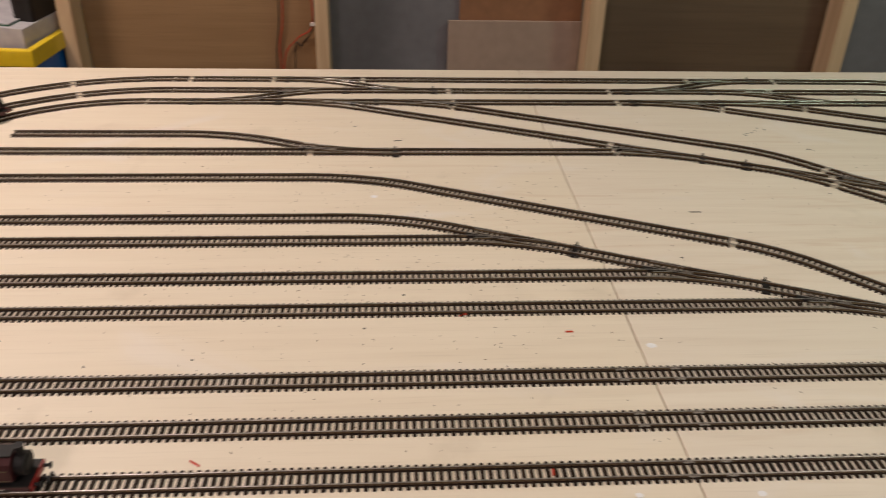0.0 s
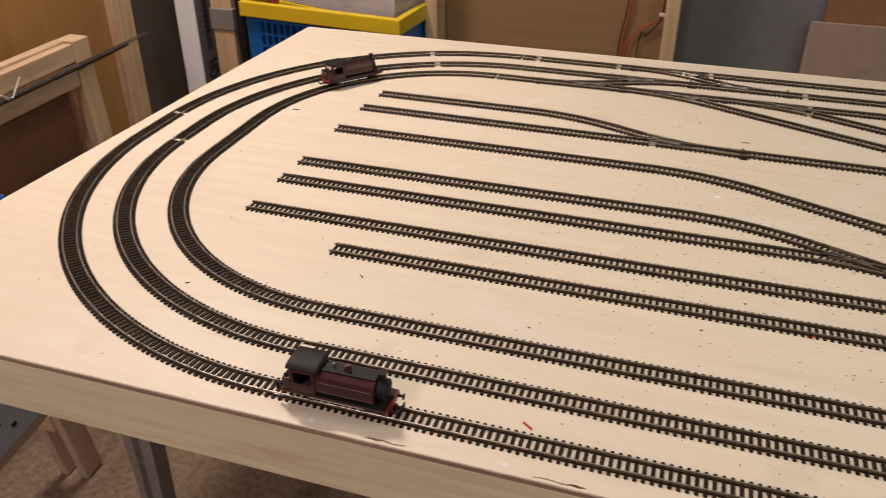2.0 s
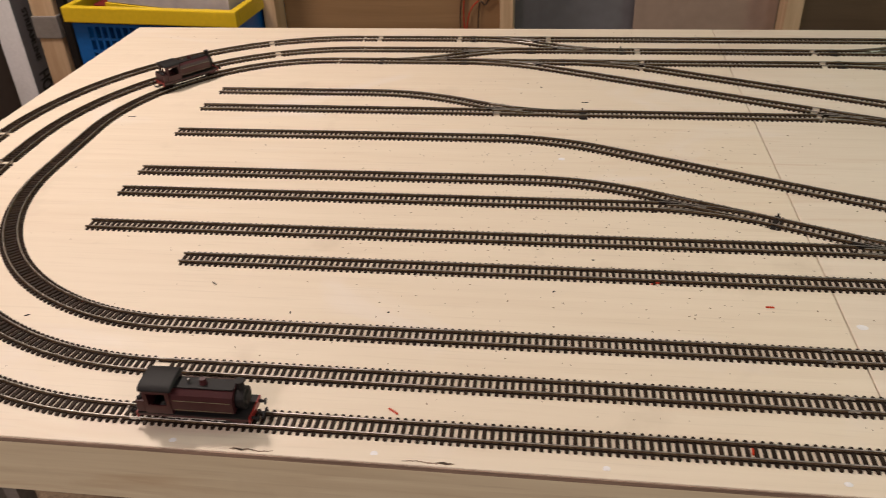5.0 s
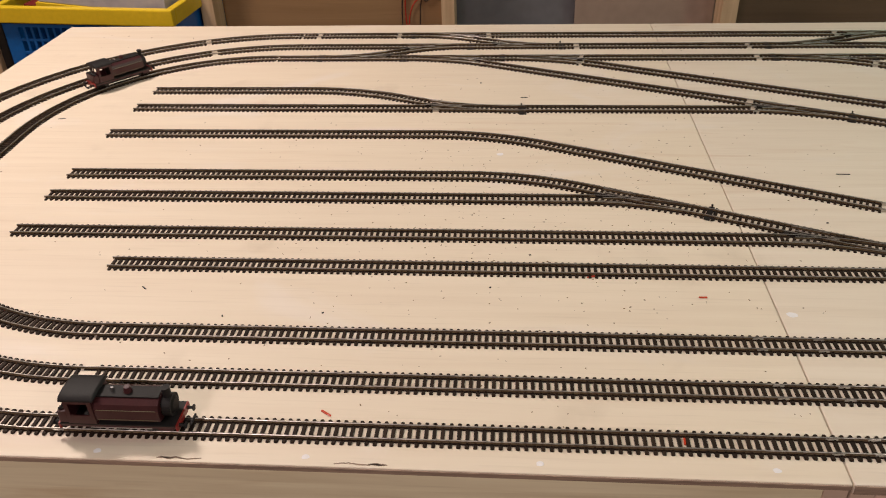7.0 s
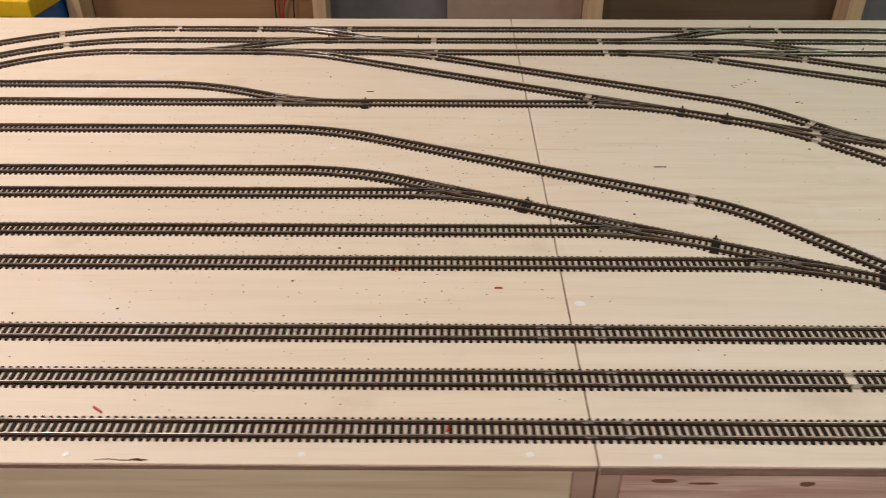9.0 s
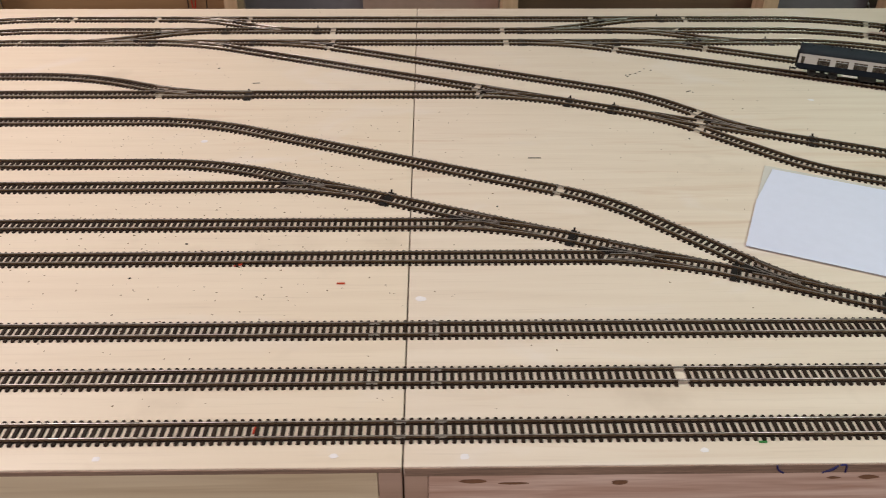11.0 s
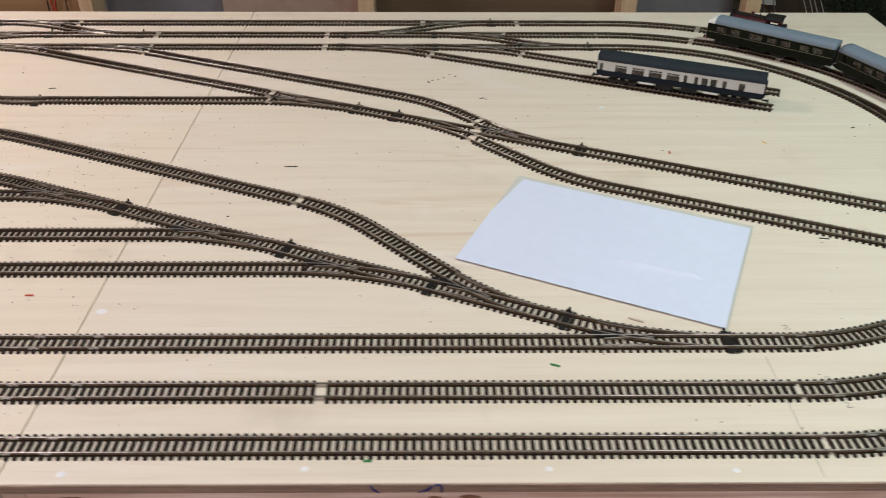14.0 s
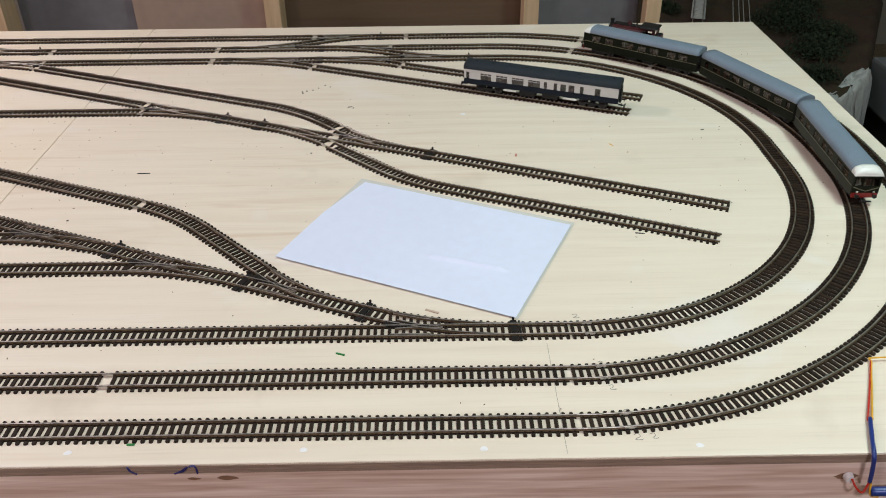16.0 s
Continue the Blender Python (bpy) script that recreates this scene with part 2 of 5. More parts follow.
def centreline(corners, radius, step=0.004):
    """Straights between corners, joined by arcs of the given radii: points with heading, evenly stepped."""
    pts = [Vector(c) for c in corners]
    rad = radius if isinstance(radius, (list, tuple)) else [radius] * (len(pts) - 2)
    dense = [pts[0]]
    for i in range(1, len(pts) - 1):
        a, b, c = pts[i - 1], pts[i], pts[i + 1]
        u, v = (b - a).normalized(), (c - b).normalized()
        turn = u.angle(v)
        t = rad[i - 1] * math.tan(turn / 2)
        side = 1 if u.x * v.y - u.y * v.x > 0 else -1
        centre = b - u * t + Vector((-u.y, u.x)) * side * rad[i - 1]
        start = b - u * t - centre
        count = max(4, int(rad[i - 1] * turn / 0.004))
        for k in range(count + 1):
            w = side * turn * k / count
            dense.append(centre + Vector((start.x * math.cos(w) - start.y * math.sin(w), start.x * math.sin(w) + start.y * math.cos(w))))
    dense.append(pts[-1])
    s = np.cumsum([0.0] + [(q - p).length for p, q in zip(dense, dense[1:])])
    keep = [0] + [i for i in range(1, len(s)) if s[i] - s[i - 1] > 1e-6]
    dense, s = [dense[i] for i in keep], s[keep]
    xs, ys = np.array([p.x for p in dense]), np.array([p.y for p in dense])
    n = max(2, int(s[-1] / step))
    g = np.linspace(0, s[-1], n + 1)
    x, y = np.interp(g, s, xs), np.interp(g, s, ys)
    return g, x, y, np.unwrap(np.arctan2(np.gradient(y), np.gradient(x)))


def at(path, s):
    g, x, y, h = path
    return float(np.interp(s, g, x)), float(np.interp(s, g, y)), float(np.interp(s, g, h))


def sweep(path, profile, offset, z0, s0=0.0, s1=None, second=()):
    """A profile (sideways, up) carried along the line at a sideways offset."""
    g, x, y, h = path
    s1 = g[-1] if s1 is None else s1
    keep = [s0] + [v for v in g if s0 + 1e-4 < v < s1 - 1e-4] + [s1]
    verts, faces, n = [], [], len(profile)
    for s in keep:
        px, py, ph = at(path, s)
        for u, w in profile:
            d = offset + u
            verts.append((px - math.sin(ph) * d, py + math.cos(ph) * d, z0 + w))
    for i in range(len(keep) - 1):
        for k in range(n):
            a, b = i * n + k, i * n + (k + 1) % n
            faces.append((a, b, b + n, a + n))
    faces.append(tuple(range(n)))
    faces.append(tuple(range(len(verts) - n, len(verts))))
    bm = bmesh.new()
    vs = [bm.verts.new(v) for v in verts]
    for i, f in enumerate(faces):
        face = bm.faces.new([vs[j] for j in f])
        if i % n in second and i < len(faces) - 2:
            face.material_index = 1
    return bm


RAIL_PROFILE = [(-0.0011, 0.0), (0.0011, 0.0), (0.0011, 0.0004), (0.00035, 0.0008), (0.00035, 0.0016), (0.0006, 0.0019), (0.0006, 0.0024), (0.0004, 0.0026),
                (-0.0004, 0.0026), (-0.0006, 0.0024), (-0.0006, 0.0019), (-0.00035, 0.0016), (-0.00035, 0.0008), (-0.0011, 0.0004)]
WEB_PROFILE = [(-0.0016, 0.0), (0.0016, 0.0), (0.0012, 0.0011), (-0.0012, 0.0011)]


def slab(bm, outline, z0, z1, inset):
    """A low block on a convex outline, its top drawn in by the inset."""
    cx, cy = (sum(p[k] for p in outline) / len(outline) for k in (0, 1))
    lo = [bm.verts.new((x, y, z0)) for x, y in outline]
    hi = [bm.verts.new((x - math.copysign(inset, x - cx), y - math.copysign(inset, y - cy), z1)) for x, y in outline]
    n = len(outline)
    for k in range(n):
        bm.faces.new((lo[k], lo[(k + 1) % n], hi[(k + 1) % n], hi[k]))
    bm.faces.new(hi)


def sleeper_outline(y0, y1, w=0.0019, r=0.0008):
    return [(-w, y0 + r), (-w + r, y0), (w - r, y0), (w, y0 + r), (w, y1 - r), (w - r, y1), (-w + r, y1), (-w, y1 - r)]


def sleeper_mesh(w):
    bm = bmesh.new()
    slab(bm, sleeper_outline(-0.0149, 0.0149, w), 0.0, 0.0020, 0.0003)
    for y in (-GAUGE, GAUGE):
        for d in (-0.0017, 0.0017):
            c = y + d
            slab(bm, [(-0.0011, c - 0.0006), (0.0011, c - 0.0006), (0.0011, c + 0.0006), (-0.0011, c + 0.0006)], 0.0019, 0.0030, 0.0002)
    return finish(bm, "sleeper", SLEEPER)


def timber_mesh(length):
    """A long sleeper of a point, from the middle of one line to past the rails of the other."""
    bm = bmesh.new()
    slab(bm, sleeper_outline(0.0, length), 0.0, 0.00194, 0.0003)
    return finish(bm, "timber", SLEEPER)


TIMBERS = {}
SLEEPER_MESH, BROAD_SLEEPER = sleeper_mesh(0.0019), sleeper_mesh(0.0023)  # straights; sectional curves
POINT_TIMBERS = []  # (track, list of sleepers to lengthen and by how much)
TRACK_SLEEPERS = []  # (track, list of poses), placed at the end of the file
LAID = []  # sleepers already laid, so that points share theirs


def beside(x, y, others):
    """The nearest laid sleeper square across from a place: (distance, signed distance, sleeper, how far along)."""
    best = None
    for other in others:
        for row in other:
            dx, dy = x - row[0], y - row[1]
            if abs(dx) > 0.04 or abs(dy) > 0.04:
                continue
            along = dx * math.cos(row[2]) + dy * math.sin(row[2])
            across = dy * math.cos(row[2]) - dx * math.sin(row[2])
            if abs(along) <= PITCH * 0.62 and (best is None or abs(across) + abs(along) * 0.1 < best[0] + abs(best[3]) * 0.1):
                best = (abs(across), across, row, along)
    return best


def frog(ob, path, s, row, sign, out):
    """The crossing of a point: its dark filled nose, two wing rails and two check rails."""
    x, y, h = at(path, s)
    mx = row[0] - math.sin(row[2]) * sign * GAUGE
    my = row[1] + math.cos(row[2]) * sign * GAUGE
    turn = (h + row[2]) / 2 + (0 if out > 0 else math.pi)
    bm = bmesh.new()
    lo = [(-0.020, -0.0022), (-0.004, -0.0030), (0.026, -0.0052), (0.030, 0.0), (0.026, 0.0052), (-0.004, 0.0030), (-0.020, 0.0022)]
    vs = [[bm.verts.new((u, v, z)) for u, v in lo] for z in (0.0004, 0.0041)]
    for k in range(len(lo)):
        bm.faces.new((vs[0][k], vs[0][(k + 1) % len(lo)], vs[1][(k + 1) % len(lo)], vs[1][k]))
    bm.faces.new(vs[1])
    part("frog", bm, BLACK_PLASTIC, ob, "black plastic crossing frog", Matrix.Translation((mx, my, 0)) @ Matrix.Rotation(turn, 4, "Z"))
    a, b = max(0.001, s - 0.022), min(path[0][-1] - 0.001, s + 0.022)
    part("check_rail", sweep(path, RAIL_PROFILE, sign * (GAUGE - 0.0026), 0.0018, a, b, second=(5, 6, 7, 8, 9)), [RAIL_SIDE, RAIL], ob)
    straight = centreline([(row[0] - 0.022 * math.cos(row[2]), row[1] - 0.022 * math.sin(row[2])), (row[0] + 0.022 * math.cos(row[2]), row[1] + 0.022 * math.sin(row[2]))], [])
    part("check_rail", sweep(straight, RAIL_PROFILE, -sign * (GAUGE - 0.0026), 0.0018, second=(5, 6, 7, 8, 9)), [RAIL_SIDE, RAIL], ob)
    for side in (-1, 1):
        wing = centreline([(-0.034, side * 0.0012), (-0.008, side * 0.0022), (0.016, side * 0.0078)], [0.05])
        part("wing_rail", sweep(wing, RAIL_PROFILE, 0.0, 0.00185, second=(5, 6, 7, 8, 9)), [RAIL_SIDE, RAIL], ob, m=Matrix.Translation((mx, my, 0)) @ Matrix.Rotation(turn, 4, "Z"))


def rail_joiner(ob, path, s):
    """Folded metal joiners under both rails where two lengths meet."""
    x, y, h = at(path, s)
    for side in (-1, 1):
        bm = bmesh.new()
        add_box(bm, -0.0052, 0.0052, side * GAUGE - 0.0015, side * GAUGE - 0.0007, 0.0021, 0.0036)
        add_box(bm, -0.0052, 0.0052, side * GAUGE + 0.0007, side * GAUGE + 0.0015, 0.0021, 0.0036)
        part("rail_joiner", bm, JOINER, ob, "bright folded metal rail joiner", Matrix.Translation((x, y, 0)) @ Matrix.Rotation(h, 4, "Z"))


def track(label, corners, radius=0.438, gaps=(), group="model railway track", skip_near=(), joints=()):
    """One length of track: two rails and the sleepers under them; where it leaves another line, the parts of a point."""
    path = centreline(corners, radius)
    ob = thing("model_track", label, "model track", Matrix.Translation((0, 0, H)), group)
    end = float(path[0][-1])
    # how far the line has parted from those already laid
    fine = np.arange(0.0, end, PITCH / 5)
    near = [beside(*at(path, s)[:2], skip_near) if skip_near else None for s in fine]
    apart = [s for s, n in zip(fine, near) if n is None or n[0] > 0.0007]
    s0, s1 = (0.0, end) if not skip_near else (apart[0] if near[0] and near[0][0] <= 0.0007 else 0.0, apart[-1] if near[-1] and near[-1][0] <= 0.0007 else end)
    for side in (-1, 1):
        part("rail", sweep(path, RAIL_PROFILE, side * GAUGE, 0.0020 if not skip_near else 0.00195, s0, s1, second=(5, 6, 7, 8, 9)), [RAIL_SIDE, RAIL], ob)
    snapped = []
    for gx, gy in gaps:
        k = int(np.argmin((path[1] - gx) ** 2 + (path[2] - gy) ** 2))
        snapped.append((float(path[1][k]), float(path[2][k])))
    gaps = [g for g, old in zip(snapped, gaps) if math.dist(g, old) < 0.03]
    rows = []
    s = PITCH / 2
    while s < end:
        x, y, h = at(path, s)
        s += PITCH
        if any(math.hypot(x - gx, y - gy) < 0.0045 for gx, gy in gaps):
            continue
        hit = beside(x, y, skip_near) if skip_near else None
        if hit and hit[0] < 0.0262:
            continue
        rows.append((x, y, h))
    TRACK_SLEEPERS.append((ob, rows))
    # long timbers from the line already laid to the far side of this one
    spans = {}
    for n in near:
        if n and 0.0012 < n[0] < 0.0262 and (n[2] not in spans or abs(n[3]) < abs(spans[n[2]][1])):
            spans[n[2]] = (n[1], n[3])
    POINT_TIMBERS.append((ob, [(row, across) for row, (across, _) in spans.items()]))
    # crossings, where this line's near rail meets the other line's near rail
    for i in range(1, len(fine)):
        a, b = near[i - 1], near[i]
        if a and b and (a[0] - 2 * GAUGE) * (b[0] - 2 * GAUGE) < 0 and abs(a[0] - b[0]) < 0.004:
            frog(ob, path, float(fine[i]), b[2], 1 if b[1] > 0 else -1, 1 if b[0] > a[0] else -1)
    cuts = [s0 + 0.002]
    for gx, gy in gaps:
        k = int(np.argmin((path[1] - gx) ** 2 + (path[2] - gy) ** 2))
        if s0 + 0.02 < path[0][k] < s1 - 0.02:
            cuts += [path[0][k] - 0.005, path[0][k] + 0.005]
            rail_joiner(ob, path, float(path[0][k]))
    for jx, jy in joints:
        k = int(np.argmin((path[1] - jx) ** 2 + (path[2] - jy) ** 2))
        rail_joiner(ob, path, float(path[0][k]))
    cuts = sorted(cuts + [s1 - 0.002])
    for side in (-1, 1):
        for c0, c1 in zip(cuts[::2], cuts[1::2]):
            part("sleeper_web", sweep(path, WEB_PROFILE, side * GAUGE, 0.0, c0, c1), SLEEPER, ob)
    return ob, path, rows


def tie_bar(ob, x, y, h):
    """The moving bar at the toe of a point, with its two ends proud of the rails."""
    bm = bmesh.new()
    add_box(bm, -0.0036, 0.0036, -0.0168, 0.0168, 0.0004, 0.0025, 0.0004)
    add_box(bm, 0.0050, 0.0075, -0.0170, 0.0160, 0.0004, 0.0024, 0.0003)
    add_box(bm, -0.0012, 0.0012, 0.0160, 0.0180, 0.0025, 0.0058, 0.0004)
    part("tie_bar", bm, BLACK_PLASTIC, ob, "black plastic point tie bar", Matrix.Translation((x, y, 0)) @ Matrix.Rotation(h, 4, "Z"))


# Straight fronts, half-turn curves and backs of the three circuits.
LOOPS = {"outer": (0.043, 1.138), "middle": (0.1105, 1.072), "inner": (0.1805, 1.008)}  # front and back lines
# each half-turn: its farthest x, the radius of its front quarter and of its back quarter
LEFT_TURN = {"outer": (-1.220, 0.503, 0.512), "middle": (-1.151, 0.434, 0.455), "inner": (-1.070, 0.344, 0.340)}
RIGHT_TURN = {"outer": (1.223, 0.505, 0.524), "middle": (1.157, 0.438, 0.475), "inner": (1.087, 0.359, 0.388)}
CR = RIGHT_TURN["inner"][0] - RIGHT_TURN["inner"][1]
FRONT_GAPS = {"outer": [], "middle": [(-0.707, 0.1105), (0.262, 0.1105)], "inner": []}
FRONT_JOINTS = {"outer": (-0.70, -0.002, 0.0325), "middle": (-0.032, 0.028), "inner": (-0.033, 0.028)}
TURN_JOINTS = {"outer": [(0.761, 0.045)], "middle": [(0.753, 0.1115)], "inner": [(0.750, 0.1812)]}
LEFT_GAPS = {"outer": [(-1.213, 0.651), (-0.895, 1.103)], "middle": [(-1.147, 0.547), (-0.865, 1.043)], "inner": []}
BACK_GAPS = {"outer": [(-0.674, 1.139), (-0.51, 1.139), (-0.330, 1.139), (0.345, 1.139), (0.53, 1.139)],
             "middle": [(-0.159, 1.072), (0.166, 1.072), (0.68, 1.072), (0.50, 1.072)], "inner": [(-0.155, 1.005), (0.168, 1.005)]}
RIGHT_GAPS = {"outer": [(0.880, 1.1)], "middle": [(0.855, 1.045), (0.995, 0.955)], "inner": []}
TURNS = {}
for which, (yf, yb) in LOOPS.items():
    (xl, fl, bl), (xr, fr, br) = LEFT_TURN[which], RIGHT_TURN[which]
    _, _, FI = track(f"straight brown model track on the front of the {which} circuit", [(xl + fl, yf), (xr - fr, yf)], gaps=FRONT_GAPS[which], joints=[(x, yf) for x in FRONT_JOINTS[which]])
    _, back_path, back_rows = track(f"straight brown model track at the back of the {which} circuit", [(xl + bl, yb), (xr - br, yb)], gaps=BACK_GAPS[which])
    LAID.append(back_rows)
    for side, x, rf, rb, gaps, word in ((-1, xl, fl, bl, LEFT_GAPS, "tight"), (1, xr, fr, br, RIGHT_GAPS, "sweeping")):
        _, TURNS[which, side], _ = track(f"{word} half-turn of dark model track on the {which} circuit", [(x - side * rf, yf), (x, yf), (x, yb), (x - side * rb, yb)], [rf, rb], gaps=gaps[which], joints=TURN_JOINTS[which] if side > 0 else [])
BACK_O, BACK_M, BACK_I = LAID
YO, YM, YI = (LOOPS[w][1] for w in ("outer", "middle", "inner"))
YFI = LOOPS["inner"][0]
K = 0.4165  # tangent of the point angle


def down(x0, y0, y1):
    """x at which a line falling at the point angle from (x0, y0) meets y1."""
    return x0 + (y0 - y1) / K


# the long diagonal from the inner circuit to the upper right siding
l0 = -0.402


def on_l(x):
    return YI - K * (x - l0)


line_l, path_l, rows_l = track("long diagonal model track crossing the board seam", [(-0.50, YI), (l0, YI), (0.975, on_l(0.975))], gaps=[(0.10, on_l(0.10)), (0.43, on_l(0.43))], skip_near=[BACK_I])
# sidings: yard tracks with their points
S2 = 0.770
sid2, _, rows2 = track("straight siding of brown model track with open end", [(-0.921, 0.775), (down(l0, YI, S2), S2), (0.30, on_l(0.30))], gaps=[(-0.41, S2), (0.105, S2 - 0.001)], skip_near=[rows_l])
sid1, _, _ = track("short curved siding of brown model track", [(-0.914, 0.849), (-0.548, 0.849), (-0.357, 0.769), (-0.262, 0.769)], gaps=[(-0.41, 0.789)], skip_near=[rows2])
l3 = -0.318
S3 = 0.673


def ladder_y(x):
    return 0.287 - K * (x - 0.339)


def ladder_x(y):
    return 0.339 + (0.287 - y) / K


lad, path_lad, rows_lad = track("curved yard ladder of model track with points", [(-0.926, 0.538), (ladder_x(0.538), 0.538), (ladder_x(YFI), YFI), (CR - 0.004, YFI)], skip_near=[FI])
laid = [rows_lad]
for x0, y in ((-0.928, 0.474), (-0.928, 0.381), (-0.768, 0.309)):
    sid, _, rows = track("straight yard siding of dark model track", [(x0, y), (ladder_x(y), y), (ladder_x(y) + 0.13, ladder_y(ladder_x(y) + 0.13))], skip_near=laid)
    vx = ladder_x(y)
    tie_bar(sid, vx + 0.078, ladder_y(vx + 0.078), -0.3945)
    laid.append(rows)
sid3, _, rows3 = track("winding model track from the yard to the ladder", [(-0.925, S3), (l3, S3), (0.248, S3 - K * (0.248 - l3)), (0.435, ladder_y(0.435)), (0.53, ladder_y(0.53))],
                       [0.438, 0.30, 0.30], gaps=[(0.188, 0.4555)], skip_near=laid)
tie_bar(sid3, 0.508, ladder_y(0.508), -0.3945)
tie_bar(lad, ladder_x(YFI) + 0.075, YFI, 0)
tie_bar(sid1, -0.268, 0.767, 0)
tie_bar(sid2, 0.243, on_l(0.243), -0.3945)
# right-hand sidings
line_b, _, rows_b = track("lower siding of brown model track ending near paper", [(0.285, on_l(0.285)), (0.385, on_l(0.385)), (0.551, 0.516), (0.940, 0.516 - K * 0.389)], [0.30, 0.30], gaps=[(0.425, 0.64)], skip_near=[rows_l, rows2])
tie_bar(line_b, 0.308, on_l(0.308), -0.3945)
d2 = -0.212
line_d, _, rows_d = track("second diagonal model track over the board seam", [(-0.32, YI), (d2, YI), (0.366, YI - K * (0.366 - d2)), (0.497, on_l(0.497)), (0.60, on_l(0.60))], [0.438, 0.30, 0.30],
                          gaps=[(0.435, 0.694), (-0.158, 0.98)], skip_near=[BACK_I, rows_l])
tie_bar(line_d, 0.578, on_l(0.578), -0.3945)
tie_bar(line_d, -0.30, YI, 3.1416)
tie_bar(line_l, -0.485, YI, 3.1416)
c0, c2 = 0.272, 0.447
line_c, path_c, rows_c = track("siding of model track under the parked coach", [(0.17, YI), (c0, YI), (0.908, YI - K * (0.908 - c0))], gaps=[(0.36, 0.966)], skip_near=[BACK_I])
line_c2, _, _ = track("short siding of model track beside the circuit", [(0.35, YI), (c2, YI), (0.938, YI - K * (0.938 - c2))], gaps=[(0.525, 0.974)], skip_near=[BACK_I, rows_c])
for ob, v in ((line_c, c0), (line_c2, c2)):
    tie_bar(ob, v - 0.075, YI, 3.1416)
# crossovers between the circuits
for ya, yb, xa, xb, la, lb in ((YI, YM, -0.645, -0.365, BACK_I, BACK_M), (YO, YM, -0.48, -0.19, BACK_O, BACK_M), (YM, YO, 0.20, 0.48, BACK_M, BACK_O), (YM, YI, 0.37, 0.655, BACK_M, BACK_I)):
    run = abs(yb - ya) / math.tan(math.radians(21))
    mid = (xa + xb) / 2
    ob, _, _ = track("crossover of model track between two circuits", [(xa - 0.01, ya), (mid - run / 2, ya), (mid + run / 2, yb), (xb + 0.01, yb)], 0.27, skip_near=[la, lb])
    tie_bar(ob, xa, ya, 3.1416)
    tie_bar(ob, xb, yb, 0)

# ---- more materials ----
BLUE_PLASTIC = material("blue_plastic", (0.012, 0.12, 0.42), 0.35, vary=0.2, scale=15, bump=0.05)
YELLOW_PLASTIC = material("yellow_plastic", (0.72, 0.50, 0.015), 0.35, vary=0.12, scale=12, bump=0.05)
GREEN_PLASTIC = material("green_plastic", (0.01, 0.085, 0.035), 0.4, vary=0.2, scale=12, bump=0.05)
RED_PLASTIC = material("red_plastic", (0.55, 0.045, 0.01), 0.3, vary=0.15, scale=40, bump=0.03)
DARK_RED = material("dark_red_card", (0.16, 0.01, 0.008), 0.5, vary=0.2, scale=20, bump=0.05)
WHITE_CARD = material("white_card", (0.82, 0.80, 0.80), 0.5, vary=0.12, scale=14, bump=0.05)
MAG_WHITE = material("printed_card", (0.46, 0.44, 0.45), 0.4, vary=0.2, scale=11, bump=0.02, second=(0.33, 0.31, 0.34), fine=3)
GREY_CARD = material("grey_card", (0.17, 0.16, 0.17), 0.5, vary=0.15, scale=20, bump=0.05)
INK = material("black_ink", (0.012, 0.012, 0.014), 0.5, vary=0.2, scale=50, bump=0)
BLUE_INK = material("blue_ink", (0.015, 0.018, 0.14), 0.5, vary=0.2, scale=90, bump=0)
SILVER = material("duct_tape", (0.33, 0.31, 0.29), 0.42, metal=0.35, vary=0.2, scale=60, bump=0.3)
CHROME = material("bright_metal", (0.6, 0.6, 0.6), 0.2, metal=1.0, vary=0.1, scale=40, bump=0)
STEEL = material("grey_steel", (0.30, 0.275, 0.25), 0.5, metal=0.25, vary=0.3, scale=20, bump=0.1)
PALE_BLUE = material("pale_blue_paint", (0.47, 0.52, 0.63), 0.5, vary=0.12, scale=14, bump=0.08)
PAPER = material("white_paper", (0.70, 0.73, 0.90), 0.6, vary=0.04, scale=9, bump=0.06)
TRACING = material("under_sheet", (0.66, 0.64, 0.60), 0.22, vary=0.06, scale=9, bump=0.05)
BLACK_WIRE = material("black_wire", (0.012, 0.012, 0.012), 0.4, vary=0.2, scale=80, bump=0)
RED_WIRE = material("red_wire", (0.50, 0.03, 0.015), 0.35, vary=0.2, scale=80, bump=0)
YELLOW_WIRE = material("yellow_wire", (0.75, 0.42, 0.02), 0.35, vary=0.15, scale=80, bump=0)
BLUE_WIRE = material("blue_sleeve", (0.015, 0.035, 0.20), 0.35, vary=0.2, scale=80, bump=0)
WHITE_PLASTIC = material("white_plastic", (0.75, 0.73, 0.70), 0.35, vary=0.08, scale=40, bump=0.02)
PLASTER = material("white_plaster", (0.58, 0.57, 0.56), 0.8, vary=0.3, scale=30, bump=0.8)
SCENIC = material("scenic_ground", (0.046, 0.041, 0.016), 0.95, scale=5, second=(0.050, 0.018, 0.014), bump=0.6, fine=12)
FOLIAGE = material("scenic_foliage", (0.018, 0.029, 0.010), 0.9, vary=0.6, scale=60, bump=0.6, random_tint=0.3)
PENCIL = material("pencil_grey", (0.30, 0.27, 0.24), 0.6)
FILLER = material("white_filler", (0.86, 0.83, 0.84), 0.3, vary=0.06, scale=200, bump=0.05)
GREEN_BODY = material("dark_green_livery", (0.0085, 0.010, 0.0055), 0.36, spec=0.12, vary=0.25, scale=60, bump=0.02)
ROOF_GREY = material("blue_grey_roof", (0.17, 0.21, 0.27), 0.62, vary=0.12, scale=50, bump=0.05)
